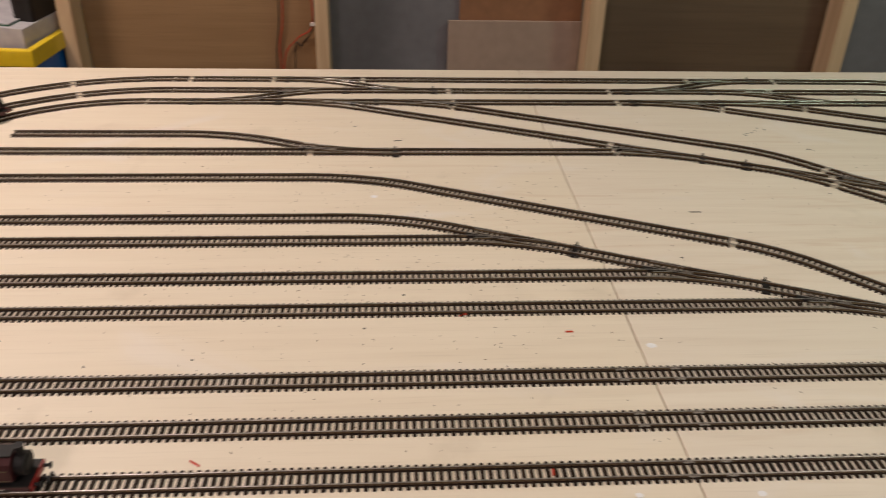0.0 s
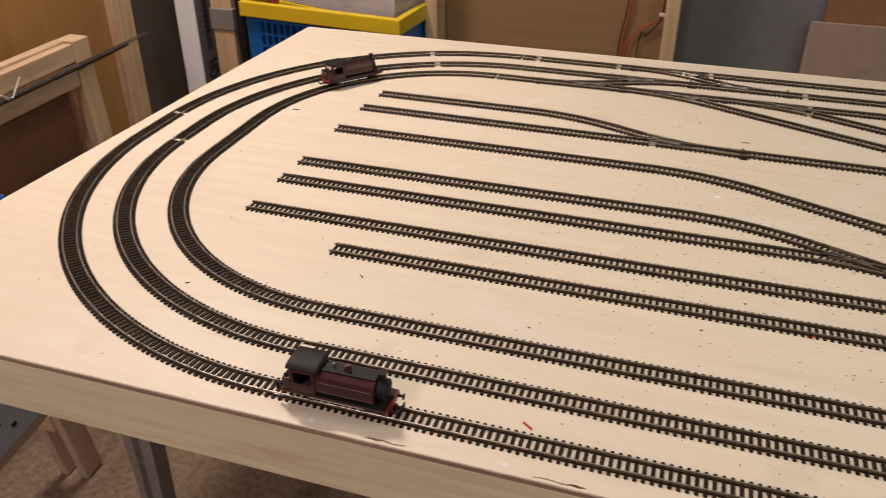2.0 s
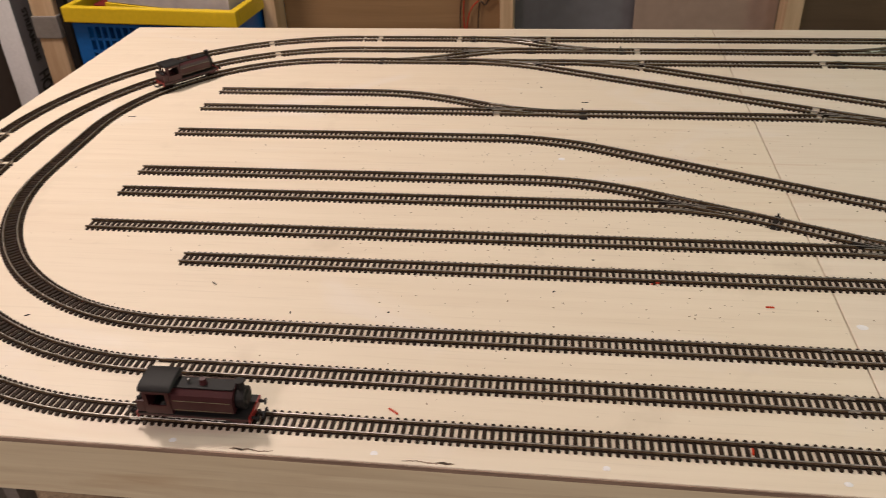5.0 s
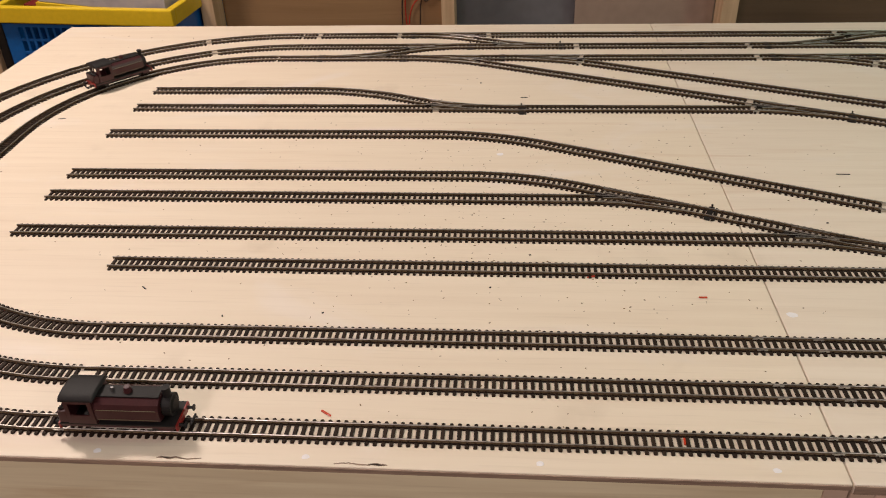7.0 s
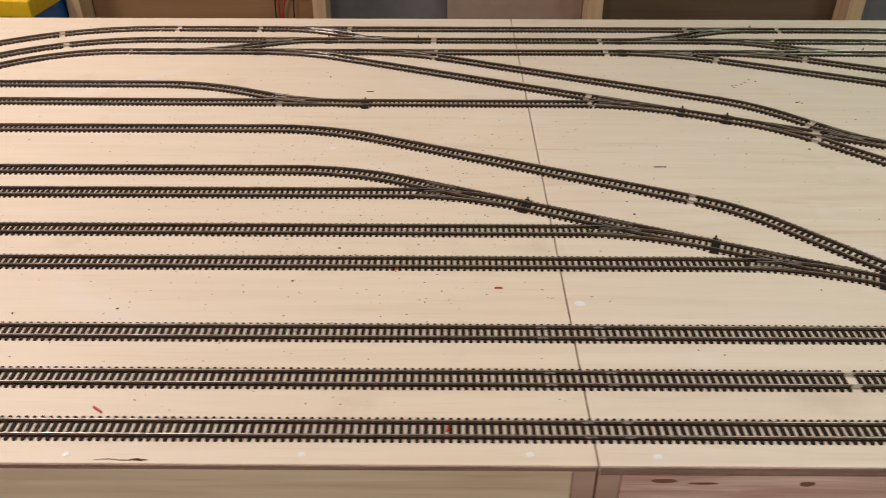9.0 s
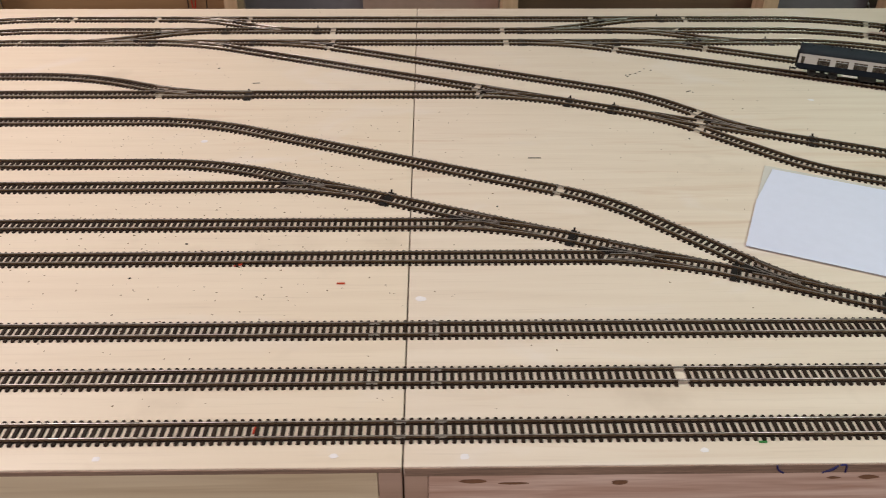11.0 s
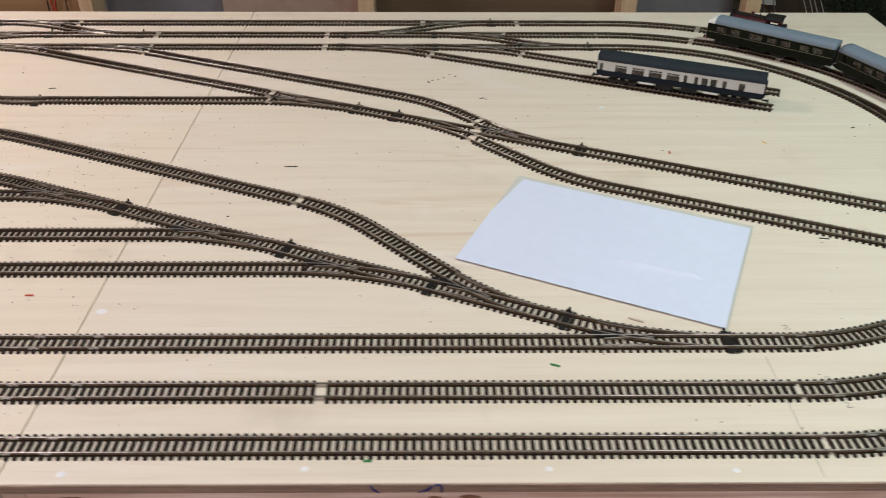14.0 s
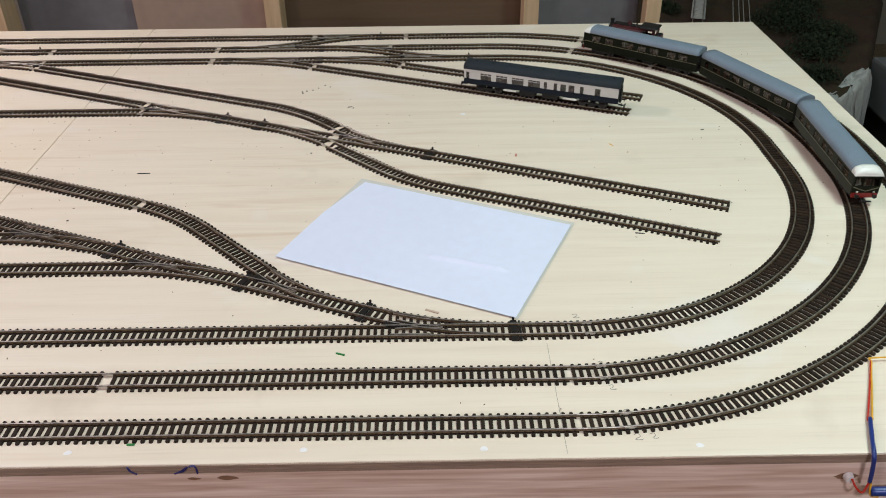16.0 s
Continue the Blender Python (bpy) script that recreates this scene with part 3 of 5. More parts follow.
DARK_ROOF = material("dark_slate_roof", (0.020, 0.026, 0.034), 0.75, spec=0.25, vary=0.2, scale=50, bump=0.05)
BLUE_LIVERY = material("blue_livery", (0.006, 0.010, 0.019), 0.38, spec=0.15, vary=0.15, scale=60, bump=0.02)
GREY_LIVERY = material("pale_grey_livery", (0.52, 0.51, 0.49), 0.35, vary=0.06, scale=60, bump=0.02)
LINE_YELLOW = material("cream_lining", (0.17, 0.15, 0.085), 0.4, vary=0.1, scale=60, bump=0)
MAROON = material("maroon_livery", (0.052, 0.012, 0.014), 0.36, vary=0.25, scale=60, bump=0.02)
WHEEL = material("blackened_wheel", (0.045, 0.042, 0.040), 0.45, metal=0.4, vary=0.4, scale=90, bump=0.05)
CHASSIS = material("chassis_black", (0.012, 0.011, 0.011), 0.6, spec=0.3, vary=0.3, scale=90, bump=0.05)
SEAT = material("coach_interior", (0.15, 0.105, 0.07), 0.7, vary=0.35, scale=70, bump=0.05)
BEAM_RED = material("buffer_red", (0.24, 0.014, 0.010), 0.35, vary=0.15, scale=60, bump=0.02)


def glass_material():
    m = bpy.data.materials.new("coach_glazing")
    m.use_nodes = True
    nt = m.node_tree
    mix, clear, gloss = nt.nodes.new("ShaderNodeMixShader"), nt.nodes.new("ShaderNodeBsdfTransparent"), nt.nodes.new("ShaderNodeBsdfGlossy")
    mix.inputs[0].default_value = 0.07
    gloss.inputs["Roughness"].default_value = 0.08
    clear.inputs["Color"].default_value = (0.46, 0.41, 0.35, 1)
    nt.links.new(clear.outputs[0], mix.inputs[1])
    nt.links.new(gloss.outputs[0], mix.inputs[2])
    nt.links.new(mix.outputs[0], nt.nodes["Material Output"].inputs["Surface"])
    return m


GLAZING = glass_material()

# ---- boards stored on edge behind the layout ----
YP = 1.42  # front of their ribs
stored = thing("stored_baseboard", "old plywood baseboard stored on edge with pine ribs", "baseboard")
for xa, xb in ((-1.022, -0.990), (-0.447, -0.416), (0.193, 0.230), (0.800, 0.836)):
    part("rib", box(xa, xb, YP, YP + 0.07, 0, 1.25, 0.002), PINE_Z, stored)
part("plywood_panel", box(-0.99, -0.447, YP + 0.071, YP + 0.079, 0, 1.25), BROWN_PLY, stored, "plain brown plywood panel")
part("hardboard_panel", box(0.230, 0.800, YP + 0.071, YP + 0.079, 0, 1.25), DARK_PLY, stored, "dark brown hardboard panel")
post = thing("timber_post", "smooth pale planed post standing behind the layout", "post")
part("shaft", box(1.088, 1.125, YP, YP + 0.045, 0, 1.25, 0.006), PINE_Z, post)
for xa, xb in ((-0.416, 0.193), (0.836, 1.088)):
    tagged(part("grey_board", box(xa, xb, YP + 0.082, YP + 0.09, 0, 1.25, 0.001), GREY_BOARD), "smooth dark grey board between pine ribs", "board")
tagged(part("pale_board", box(-0.133, 0.190, YP + 0.062, YP + 0.071, 0, 0.783, 0.001), PINK_BOARD), "pinkish pale offcut board leaning on cardboard", "board")
tagged(part("cardboard_sheet", box(-0.106, 0.190, YP + 0.073, YP + 0.079, 0, 1.2, 0.001), CARDBOARD), "reddish brown cardboard sheet behind a pale board", "cardboard")


def wire(name, points, mat, label, r=0.0014):
    return tagged(part(name, tube(points, r), mat, smooth=True), label, "wire")


clip_y = YP + 0.066
wire("red_wire", [(-0.470, clip_y, 1.1), (-0.462, clip_y, 0.90), (-0.458, clip_y - 0.004, 0.772), (-0.497, clip_y, 0.735), (-0.530, clip_y, 0.68), (-0.535, clip_y, 0.5), (-0.53, clip_y, 0.0015)], RED_WIRE, "thin red wire hanging down the plywood panel")
wire("red_wire", [(-0.520, clip_y, 1.1), (-0.527, clip_y, 0.80), (-0.540, clip_y, 0.70), (-0.525, clip_y, 0.5), (-0.52, clip_y, 0.0015)], RED_WIRE, "thin red wire hanging down the plywood panel")
wire("black_wire", [(-0.530, clip_y, 1.1), (-0.536, clip_y, 0.80), (-0.548, clip_y, 0.69), (-0.545, clip_y, 0.5), (-0.545, clip_y, 0.0015)], BLACK_WIRE, "thin black wire hanging down the plywood panel")
wire("black_wire", [(-0.464, clip_y, 1.1), (-0.457, clip_y, 0.90), (-0.455, clip_y - 0.005, 0.772), (-0.485, clip_y, 0.72), (-0.505, clip_y, 0.66), (-0.51, clip_y, 0.0015)], BLACK_WIRE, "thin black wire looped through a white clip")
clip = thing("cable_clip", "small white plastic cable clip on the rib", "clip", Matrix.Translation((-0.453, clip_y - 0.006, 0.772)))
bm = bmesh.new()
add_box(bm, -0.010, 0.006, -0.003, 0.003, -0.004, 0.004, 0.001)
part("clip_body", bm, WHITE_PLASTIC, clip)
wire("black_wire", [(0.835, YP + 0.068, 1.1), (0.830, YP + 0.066, 0.85), (0.836, YP + 0.067, 0.70), (0.834, YP + 0.067, 0.0015)], BLACK_WIRE, "dark wire running down beside a pine rib")

# ---- left-hand side: timber frame, sheets, cartons ----
tagged(part("plywood_sheet", box(-1.875, -1.861, -1.4, 1.355, 0, 1.35, 0.001), ORANGE_PLY), "large orange-brown plywood sheet on edge", "plywood sheet")
tagged(part("timber_upright", box(-1.86, -1.832, 1.283, 1.355, 0, 1.35, 0.003), PINE_Z), "upright pine timber at the edge of plywood", "timber")
tagged(part("dark_sheet", box(-1.88, -1.865, 1.356, 1.80, 0, 1.35, 0.001), material("dark_sheet_paint", (0.085, 0.062, 0.05), 0.6, vary=0.15, scale=5, bump=0.05)), "tall dark brown board behind the timber", "board")
frame_ob = thing("trestle", "rough pine trestle frame standing beside the layout", "trestle")
part("top_beam", box(-1.80, -1.775, -0.9, 1.019, 0.676, 0.722, 0.002), PINE_Y, frame_ob)
part("top_beam", box(-1.774, -1.752, -0.9, 1.019, 0.674, 0.716, 0.002), PINE_Y, frame_ob)
part("lower_beam", box(-1.745, -1.722, -0.9, 0.985, 0.631, 0.668, 0.002), PINE_Y, frame_ob)
part("post", box(-1.800, -1.748, 1.02, 1.072, 0, 0.7215, 0.003), PINE_Z, frame_ob)
part("post", box(-1.800, -1.748, -0.85, -0.78, 0, 0.673, 0.002), PINE_Z, frame_ob)
part("brace", box(-0.013, 0.013, -0.026, 0.026, -0.668, 0, 0.002), PINE_Z, frame_ob, m=Matrix.Translation((-1.733, 1.012, 0.668)) @ Matrix.Rotation(radians(3.5), 4, "X"))
for k in range(3):
    bundle = thing("flexible_track", "length of flexible model track tied in a bundle", "model track", group="bundle of flexible track")
    z, end = 0.6715 + 0.0025 * k, 1.15 + 0.055 * k
    bm = bmesh.new()
    for side in (0.0, 0.0165):
        add_box(bm, -1.738 + side * 0.6 + 0.004 * k, -1.736 + side * 0.6 + 0.004 * k, -0.4, end, z, z + 0.0028)
    part("rail", bm, RAIL, bundle)
    bm = bmesh.new()
    for i in range(200):
        y = -0.39 + i * 0.0078
        if y < end - 0.05:
            add_box(bm, -1.744 + 0.004 * k, -1.718 + 0.004 * k, y, y + 0.0035, z - 0.0021, z - 0.0001)
    tagged(part("sleeper_strip", bm, SLEEPER, bundle), kind="stuff")
wire("cable_tie", [(-1.712, 0.805, 0.713), (-1.714, 0.790, 0.693), (-1.716, 0.770, 0.673), (-1.714, 0.752, 0.689), (-1.711, 0.728, 0.695)], WHITE_PLASTIC, "white plastic cable tie around the track bundle", 0.0016)

carton = thing("track_carton", "tall white and grey carton for model track", "carton", Matrix.Translation((-1.737, 1.5, 0)) @ Matrix.Rotation(radians(4), 4, "Z"))
part("carton_body", box(-0.060, 0.0, 0.0, 0.10, 0, 1.0, 0.0012), WHITE_CARD, carton)
part("printed_side", box(0.0002, 0.0012, 0.001, 0.099, 0.001, 0.999), GREY_CARD, carton, "grey printed side of the carton")


def lettering(text, size, m, parent, mat, squash=1.0):
    curve = bpy.data.curves.new("lettering", "FONT")
    curve.body, curve.size, curve.align_x, curve.align_y, curve.extrude = text, size, "CENTER", "CENTER", 0.0002
    curve.offset = size * 0.03
    tmp = bpy.data.objects.new("lettering", curve)
    scene.collection.objects.link(tmp)
    me = bpy.data.meshes.new_from_object(tmp.evaluated_get(bpy.context.evaluated_depsgraph_get()))
    bpy.data.objects.remove(tmp)
    me.materials.clear()
    me.materials.append(mat)
    ob = new("lettering", me)
    ob.parent, ob.matrix_basis = parent, m
    return ob


side = Matrix.Translation((0.0018, 0.052, 0.617)) @ Matrix(((0, 0, 1), (0, 1, 0), (-1, 0, 0))).to_4x4()
lettering("STREAMLINE", 0.026, side @ Matrix.Diagonal((1, 1.3, 1, 1)), carton, INK)
lettering("HO/OO", 0.036, Matrix.Translation((0.0018, 0.052, 0.452)) @ Matrix(((0, 0, 1), (0, 1, 0), (-1, 0, 0))).to_4x4() @ Matrix.Diagonal((1, 2.0, 1, 1)), carton, INK)
batten = thing("taped_batten", "pine batten wrapped with silver duct tape", "batten")
part("batten_body", box(-1.676, -1.612, 1.49, 1.53, 0, 1.15, 0.003), PINE_Z, batten)
part("duct_tape", box(-1.680, -1.608, 1.486, 1.534, 0.628, 0.688, 0.003), SILVER, batten, "wrap of silver duct tape")
tagged(part("black_strip", box(-1.600, -1.578, 1.49, 1.51, 0, 1.15, 0.003), BLACK_PLASTIC), "black plastic strip standing beside the batten", "strip")


def crate(m, body_mat, rim_mat, w, d, h, label, lattice):
    ob = thing("folding_crate", label, "crate", m)
    t = 0.008
    bm = bmesh.new()
    add_box(bm, 0, w, 0, d, 0, t)
    add_box(bm, 0, t, 0, d, t, h)
    add_box(bm, w - t, w, 0, d, t, h)
    add_box(bm, t, w - t, d - t, d, t, h)
    if lattice:
        z0 = h - 0.135
        add_box(bm, t, w - t, 0, t, t, z0)
        add_box(bm, t, w - t, 0, t, h - 0.012, h)
        add_box(bm, t, 0.035, 0, t, z0, h - 0.012)
        add_box(bm, w - 0.035, w - t, 0, t, z0, h - 0.012)
        n = 19
        for i in range(n + 1):
            x = 0.035 + (w - 0.07) * i / n
            add_box(bm, x - 0.003, x + 0.003, 0.0005, t - 0.0005, z0, h - 0.012)
        for k in range(1, 4):
            z = z0 + (h - 0.012 - z0) * k / 4
            add_box(bm, 0.035, w - 0.035, 0.0015, t - 0.001, z - 0.003, z + 0.003)
        for k in range(2):
            add_box(bm, 0.02, w - 0.02, -0.004, 0, 0.03 + 0.05 * k, 0.04 + 0.05 * k, 0.001)
    else:
        add_box(bm, t, w - t, 0, t, t, h)
    part("crate_body", bm, body_mat, ob)
    bm = bmesh.new()
    e = 0.012
    for a, b, c, f in ((-e, w + e, -e, 0.006), (-e, w + e, d - 0.006, d + e), (-e, 0.006, 0.006, d - 0.006), (w - 0.006, w + e, 0.006, d - 0.006)):
        add_box(bm, a, b, c, f, h, h + 0.037, 0.003)
    part("rim", bm, rim_mat, ob, "folded top rim of the crate")
    return ob


crate(Matrix.Translation((-1.46, 1.315, 0.43)) @ Matrix.Rotation(radians(-5), 4, "Z"), BLUE_PLASTIC, YELLOW_PLASTIC, 0.42, 0.33, 0.30, "blue plastic folding crate with a yellow rim", True)
crate(Matrix.Translation((-1.47, 1.325, 0.001)) @ Matrix.Rotation(radians(-5), 4, "Z"), GREEN_PLASTIC, GREEN_PLASTIC, 0.45, 0.34, 0.391, "dark green plastic crate under a blue crate", False)
kit = thing("kit_box", "worn white printed box with yellow edges in a crate", "box", Matrix.Translation((-1.43, 1.36, 0.715)) @ Matrix.Rotation(radians(-9), 4, "Z") @ Matrix.Rotation(radians(3), 4, "Y"))
part("box_body", box(0.05, 0.375, 0, 0.2, 0.052, 0.108, 0.002), MAG_WHITE, kit)
part("lid_edge", box(0.045, 0.380, -0.004, 0.204, 0.040, 0.0515, 0.001), YELLOW_PLASTIC, kit, "yellow edge of the box lid")
part("lower_box", box(0.0, 0.30, 0.01, 0.2, 0.0, 0.0395, 0.002), DARK_RED, kit, "dark red box underneath")
magazine = thing("magazine", "thin white magazine with green back on a box", "magazine", kit.matrix_basis @ Matrix.Translation((0.04, 0.01, 0.1085)))
part("pages", box(0.0, 0.30, 0.0, 0.19, 0.0016, 0.005, 0.0008), MAG_WHITE, magazine)
part("back_cover", box(-0.001, 0.301, -0.002, 0.191, -0.0002, 0.0014, 0.0003), GREEN_PLASTIC, magazine, "dark green back cover")
wedge = thing("black_case", "black rigid case standing in a crate", "case", Matrix.Translation((-1.09, 1.33, 0.46)) @ Matrix.Rotation(radians(-9), 4, "Z"))
part("case_body", box(-0.01, 0.035, 0.03, 0.25, -0.02, 0.40, 0.01), BLACK_PLASTIC, wedge)

# small coloured bottles on a dark tub at the board's end
part("shelf", box(-1.7215, -1.60, 0.15, 0.75, 0.410, 0.428, 0.002), PINE_DARK, frame_ob)
for y in (0.2, 0.68):
    part("shelf_leg", box(-1.70, -1.66, y, y + 0.03, 0, 0.4095, 0.002), PINE_DARK, frame_ob)
# Plain dark brown sheet filling the space below the beams.
tagged(part("brown_sheet", box(-1.790, -1.780, -0.75, 1.0, 0, 0.627, 0.001), material("brown_backing", (0.19, 0.090, 0.046), 0.75, vary=0.25, scale=4, bump=0.1)), "dark reddish brown sheet filling in below the trestle beams", "card sheet")


def bottle(x, y, r, h, mat, cap, label):
    ob = thing("paint_bottle", label, "bottle", Matrix.Translation((x, y, 0.428)), "coloured bottles")
    bm = bmesh.new()
    rings = []
    for rr, z in ((0.9, 0), (1, 0.05), (1, 0.66), (0.94, 0.76), (0.8, 0.85), (0.55, 0.92), (0.4, 0.94)):
        rings.append([bm.verts.new((r * rr * math.cos(k * 0.3927), r * rr * math.sin(k * 0.3927), h * z)) for k in range(16)])
    for a, b in zip(rings, rings[1:]):
        for k in range(16):
            bm.faces.new((a[k], a[(k + 1) % 16], b[(k + 1) % 16], b[k]))
    bm.faces.new(rings[0])
    bm.faces.new(rings[-1])
    part("bottle_body", bm, mat, ob, smooth=True)
    bm = bmesh.new()
    add_cyl(bm, Matrix.Translation((0, 0, h * 0.97)), r * 0.42, r * 0.36, h * 0.06, 14)
    part("cap", bm, cap, ob)


bottle(-1.68, 0.545, 0.028, 0.128, RED_PLASTIC, BLACK_PLASTIC, "orange-red plastic bottle with a black cap")
bottle(-1.700, 0.612, 0.020, 0.108, YELLOW_PLASTIC, YELLOW_PLASTIC, "yellow plastic bottle with a yellow cap")
bottle(-1.667, 0.586, 0.012, 0.116, CHROME, CHROME, "small silver metal bottle")
bottle(-1.652, 0.617, 0.021, 0.106, BLUE_PLASTIC, BLUE_PLASTIC, "bright blue plastic bottle")

# below the board
plank = thing("slotted_plank", "pale blue-grey painted plank with small dark slots", "plank", Matrix.Translation((-1.35, 0.31, 0.315)) @ Matrix.Rotation(radians(8), 4, "X"))
part("plank_body", box(-0.024, 0.0, -0.9, 0.0, 0.0, 0.105, 0.002), PALE_BLUE, plank)
for k in range(9):
    for z, dy in ((0.085, 0.0), (0.03, 0.02), (0.055, 0.045)):
        y = -0.035 - 0.09 * k - dy
        part("slot", box(-0.002, 0.0006, y - 0.010, y, z - 0.004, z + 0.005), INK, plank)
part("lower_batten", box(-0.024, -0.002, -0.9, 0.04, -0.022, -0.0008, 0.002), PINE_DARK, plank)
for y in (0.0, -0.4):
    tagged(part("support_block", box(-1.385, -1.345, y - 0.06, y - 0.01, 0, 0.284 + (y - 0.31) * 0.14 - 0.012, 0.002), PINE_DARK), "rough timber block under a painted plank", "block")
offcut = thing("timber_offcuts", "pair of joined pine offcuts leaning over the carpet", "timber offcut", Matrix.Translation((-1.44, 0.424, 0.001)) @ Matrix.Rotation(radians(7.5), 4, "X"))
part("offcut", box(-0.009, 0.010, 0.0, 0.048, 0, 0.46, 0.002), PINE_DARK, offcut)
part("offcut", box(-0.055, -0.037, -0.004, 0.024, 0.001, 0.150, 0.002), PINE_DARK, offcut)
part("spacer", box(-0.058, -0.0095, -0.006, 0.026, 0.1505, 0.195, 0.002), PINE, offcut)


def board_leg(x, y):
    """A pressed-steel leg: two plates at an angle, bowed and tapering to a plastic foot."""
    leg = thing("folding_trestle", "grey folded steel trestle under the baseboard", "trestle", group="board legs")
    bm = bmesh.new()
    rings = []
    top = H - 0.0785
    for k in range(13):
        u = k / 12
        bow = 0.020 * math.sin(math.pi * u ** 0.8)
        taper = 0.012 * u
        line = [(x + bow + taper, y), (x + 0.028 + bow * 0.6, y - 0.003), (x + 0.032 + bow * 0.5, y + 0.006), (x + 0.054 + bow * 0.3 - taper, y + 0.010), (x + 0.052 + bow * 0.3 - taper, y + 0.040),
                (x + 0.049 + bow * 0.3 - taper, y + 0.040), (x + 0.050 + bow * 0.3 - taper, y + 0.013), (x + 0.030 + bow * 0.5, y + 0.009), (x + 0.026 + bow * 0.6, y), (x + 0.003 + bow + taper, y + 0.003), (x + 0.003 + bow + taper, y + 0.038), (x + bow + taper, y + 0.038)]
        rings.append([bm.verts.new((px, py, top + (0.012 - top) * u)) for px, py in line])
    for a, b in zip(rings, rings[1:]):
        for k in range(12):
            bm.faces.new((a[k], a[(k + 1) % 12], b[(k + 1) % 12], b[k]))
    bm.faces.new(rings[0])
    bm.faces.new(rings[-1])
    part("leg_channel", bm, STEEL, leg)
    part("foot", box(x - 0.006, x + 0.07, y - 0.006, y + 0.046, 0, 0.012, 0.003), BLACK_PLASTIC, leg)


for x, y in ((-1.052, 0.15), (0.95, 0.15), (-1.052, 1.05), (0.95, 1.05)):
    board_leg(x, y)

# ---- the older scenic layout, lower down behind the corner ----
old = thing("scenic_layout", "dark scenic model layout stored low behind the board", "model layout")


def edge_x(y):
    """The slanting outer edge of the old layout."""
    return 1.688 + (y - 1.602) * 0.9 if y < 1.84 else min(2.35, 1.902 + (y - 1.84) * 0.52)


bm = bmesh.new()
nx, ny = 40, 60
grid = [[bm.verts.new((1.335 + (edge_x(1.44 + 1.67 * j / ny) - 1.335) * i / nx, 1.44 + 1.67 * j / ny, 0.39 + 0.018 * noise.fractal(Vector((i * 0.23, j * 0.23, 3)), 1.0, 2.0, 4) - 0.05 * (1 if i in (0, nx) or j in (0, ny) else 0)))
         for j in range(ny + 1)] for i in range(nx + 1)]
for i in range(nx):
    for j in range(ny):
        bm.faces.new((grid[i][j], grid[i + 1][j], grid[i + 1][j + 1], grid[i][j + 1]))
part("scenic_surface", bm, SCENIC, old, smooth=True)
part("scenic_base", box(1.34, 1.52, 1.445, 3.1, 0.0, 0.335), DARK_PLY, old)
part("scenic_base", box(1.52, 1.88, 1.86, 3.1, 0.0, 0.335), DARK_PLY, old)
skew = Matrix.Translation((1.50, 2.30, 0)) @ Matrix.Rotation(radians(-17), 4, "Z")
bm = bmesh.new()
for i in range(34):
    add_box(bm, -0.024, 0.024, i * 0.016, i * 0.016 + 0.006, 0.414, 0.418, m=skew)
tagged(part("sleeper_strip", bm, GREY_LIVERY, old, "pale weathered sleepers"), kind="stuff")
for x in (-0.0175, 0.0155, 0.115, 0.135, 0.150, 0.170):
    bm = bmesh.new()
    add_box(bm, x, x + 0.002, -0.1, 0.55, 0.4182, 0.4215, m=skew)
    part("rail", bm, GREY_LIVERY if x > 0.1 else RAIL, old)
leaf_rng = random.Random(4)
bm = bmesh.new()
for cx, cy, r, n in ((1.80, 2.27, 0.13, 700), (1.78, 1.98, 0.10, 450), (1.87, 2.12, 0.10, 450), (1.43, 2.45, 0.06, 200), (1.90, 2.45, 0.10, 400), (1.72, 1.78, 0.07, 220)):
    for _ in range(n * 3):
        v = Vector((leaf_rng.gauss(0, 1), leaf_rng.gauss(0, 1), abs(leaf_rng.gauss(0, 1)))).normalized() * r * leaf_rng.uniform(0.3, 1.0)
        c = Vector((cx, cy, 0.40)) + Vector((v.x, v.y, v.z * 0.6))
        s = leaf_rng.uniform(0.0022, 0.0058)
        a = Vector((leaf_rng.uniform(-1, 1), leaf_rng.uniform(-1, 1), leaf_rng.uniform(-1, 1))).normalized()
        b = a.orthogonal().normalized()
        vs = [bm.verts.new(c + s * w) for w in (a, b, -a * 0.8 + a.cross(b) * 0.4, -b)]
        bm.faces.new(vs)
tagged(part("scenic_scrub", bm, FOLIAGE, old, "dark green clump foliage"), kind="stuff")
bm = bmesh.new()
n, mrows = 40, 16
rows = []
for i in range(n + 1):
    u = i / n
    row = []
    for j in range(mrows + 1):
        w = j / mrows * 2 - 1
        wob = noise.fractal(Vector((i * 0.3, j * 0.4, 9)), 1.0, 2.0, 5)
        fall = max(0.0, w)
        y = 1.555 + 0.275 * u - 0.022 * fall + 0.010 * wob
        row.append(bm.verts.new((edge_x(1.555 + 0.275 * u) + 0.05 * w - 0.03 * fall + 0.014 * wob, y, 0.394 + 0.010 * math.sin(u * 9) + 0.014 * wob - 0.30 * fall ** 2)))
    rows.append(row)
for a, b in zip(rows, rows[1:]):
    for j in range(mrows):
        bm.faces.new((a[j], b[j], b[j + 1], a[j + 1]))
part("plaster_edge", bm, PLASTER, old, "torn white plaster edge", smooth=True)
tagged(part("grey_tub", box(1.95, 2.5, 1.32, 1.95, 0.25, 0.40, 0.01), material("grey_tub_plastic", (0.15, 0.155, 0.165), 0.5, vary=0.1, scale=8)), "grey plastic tub on a dark cabinet", "tub")
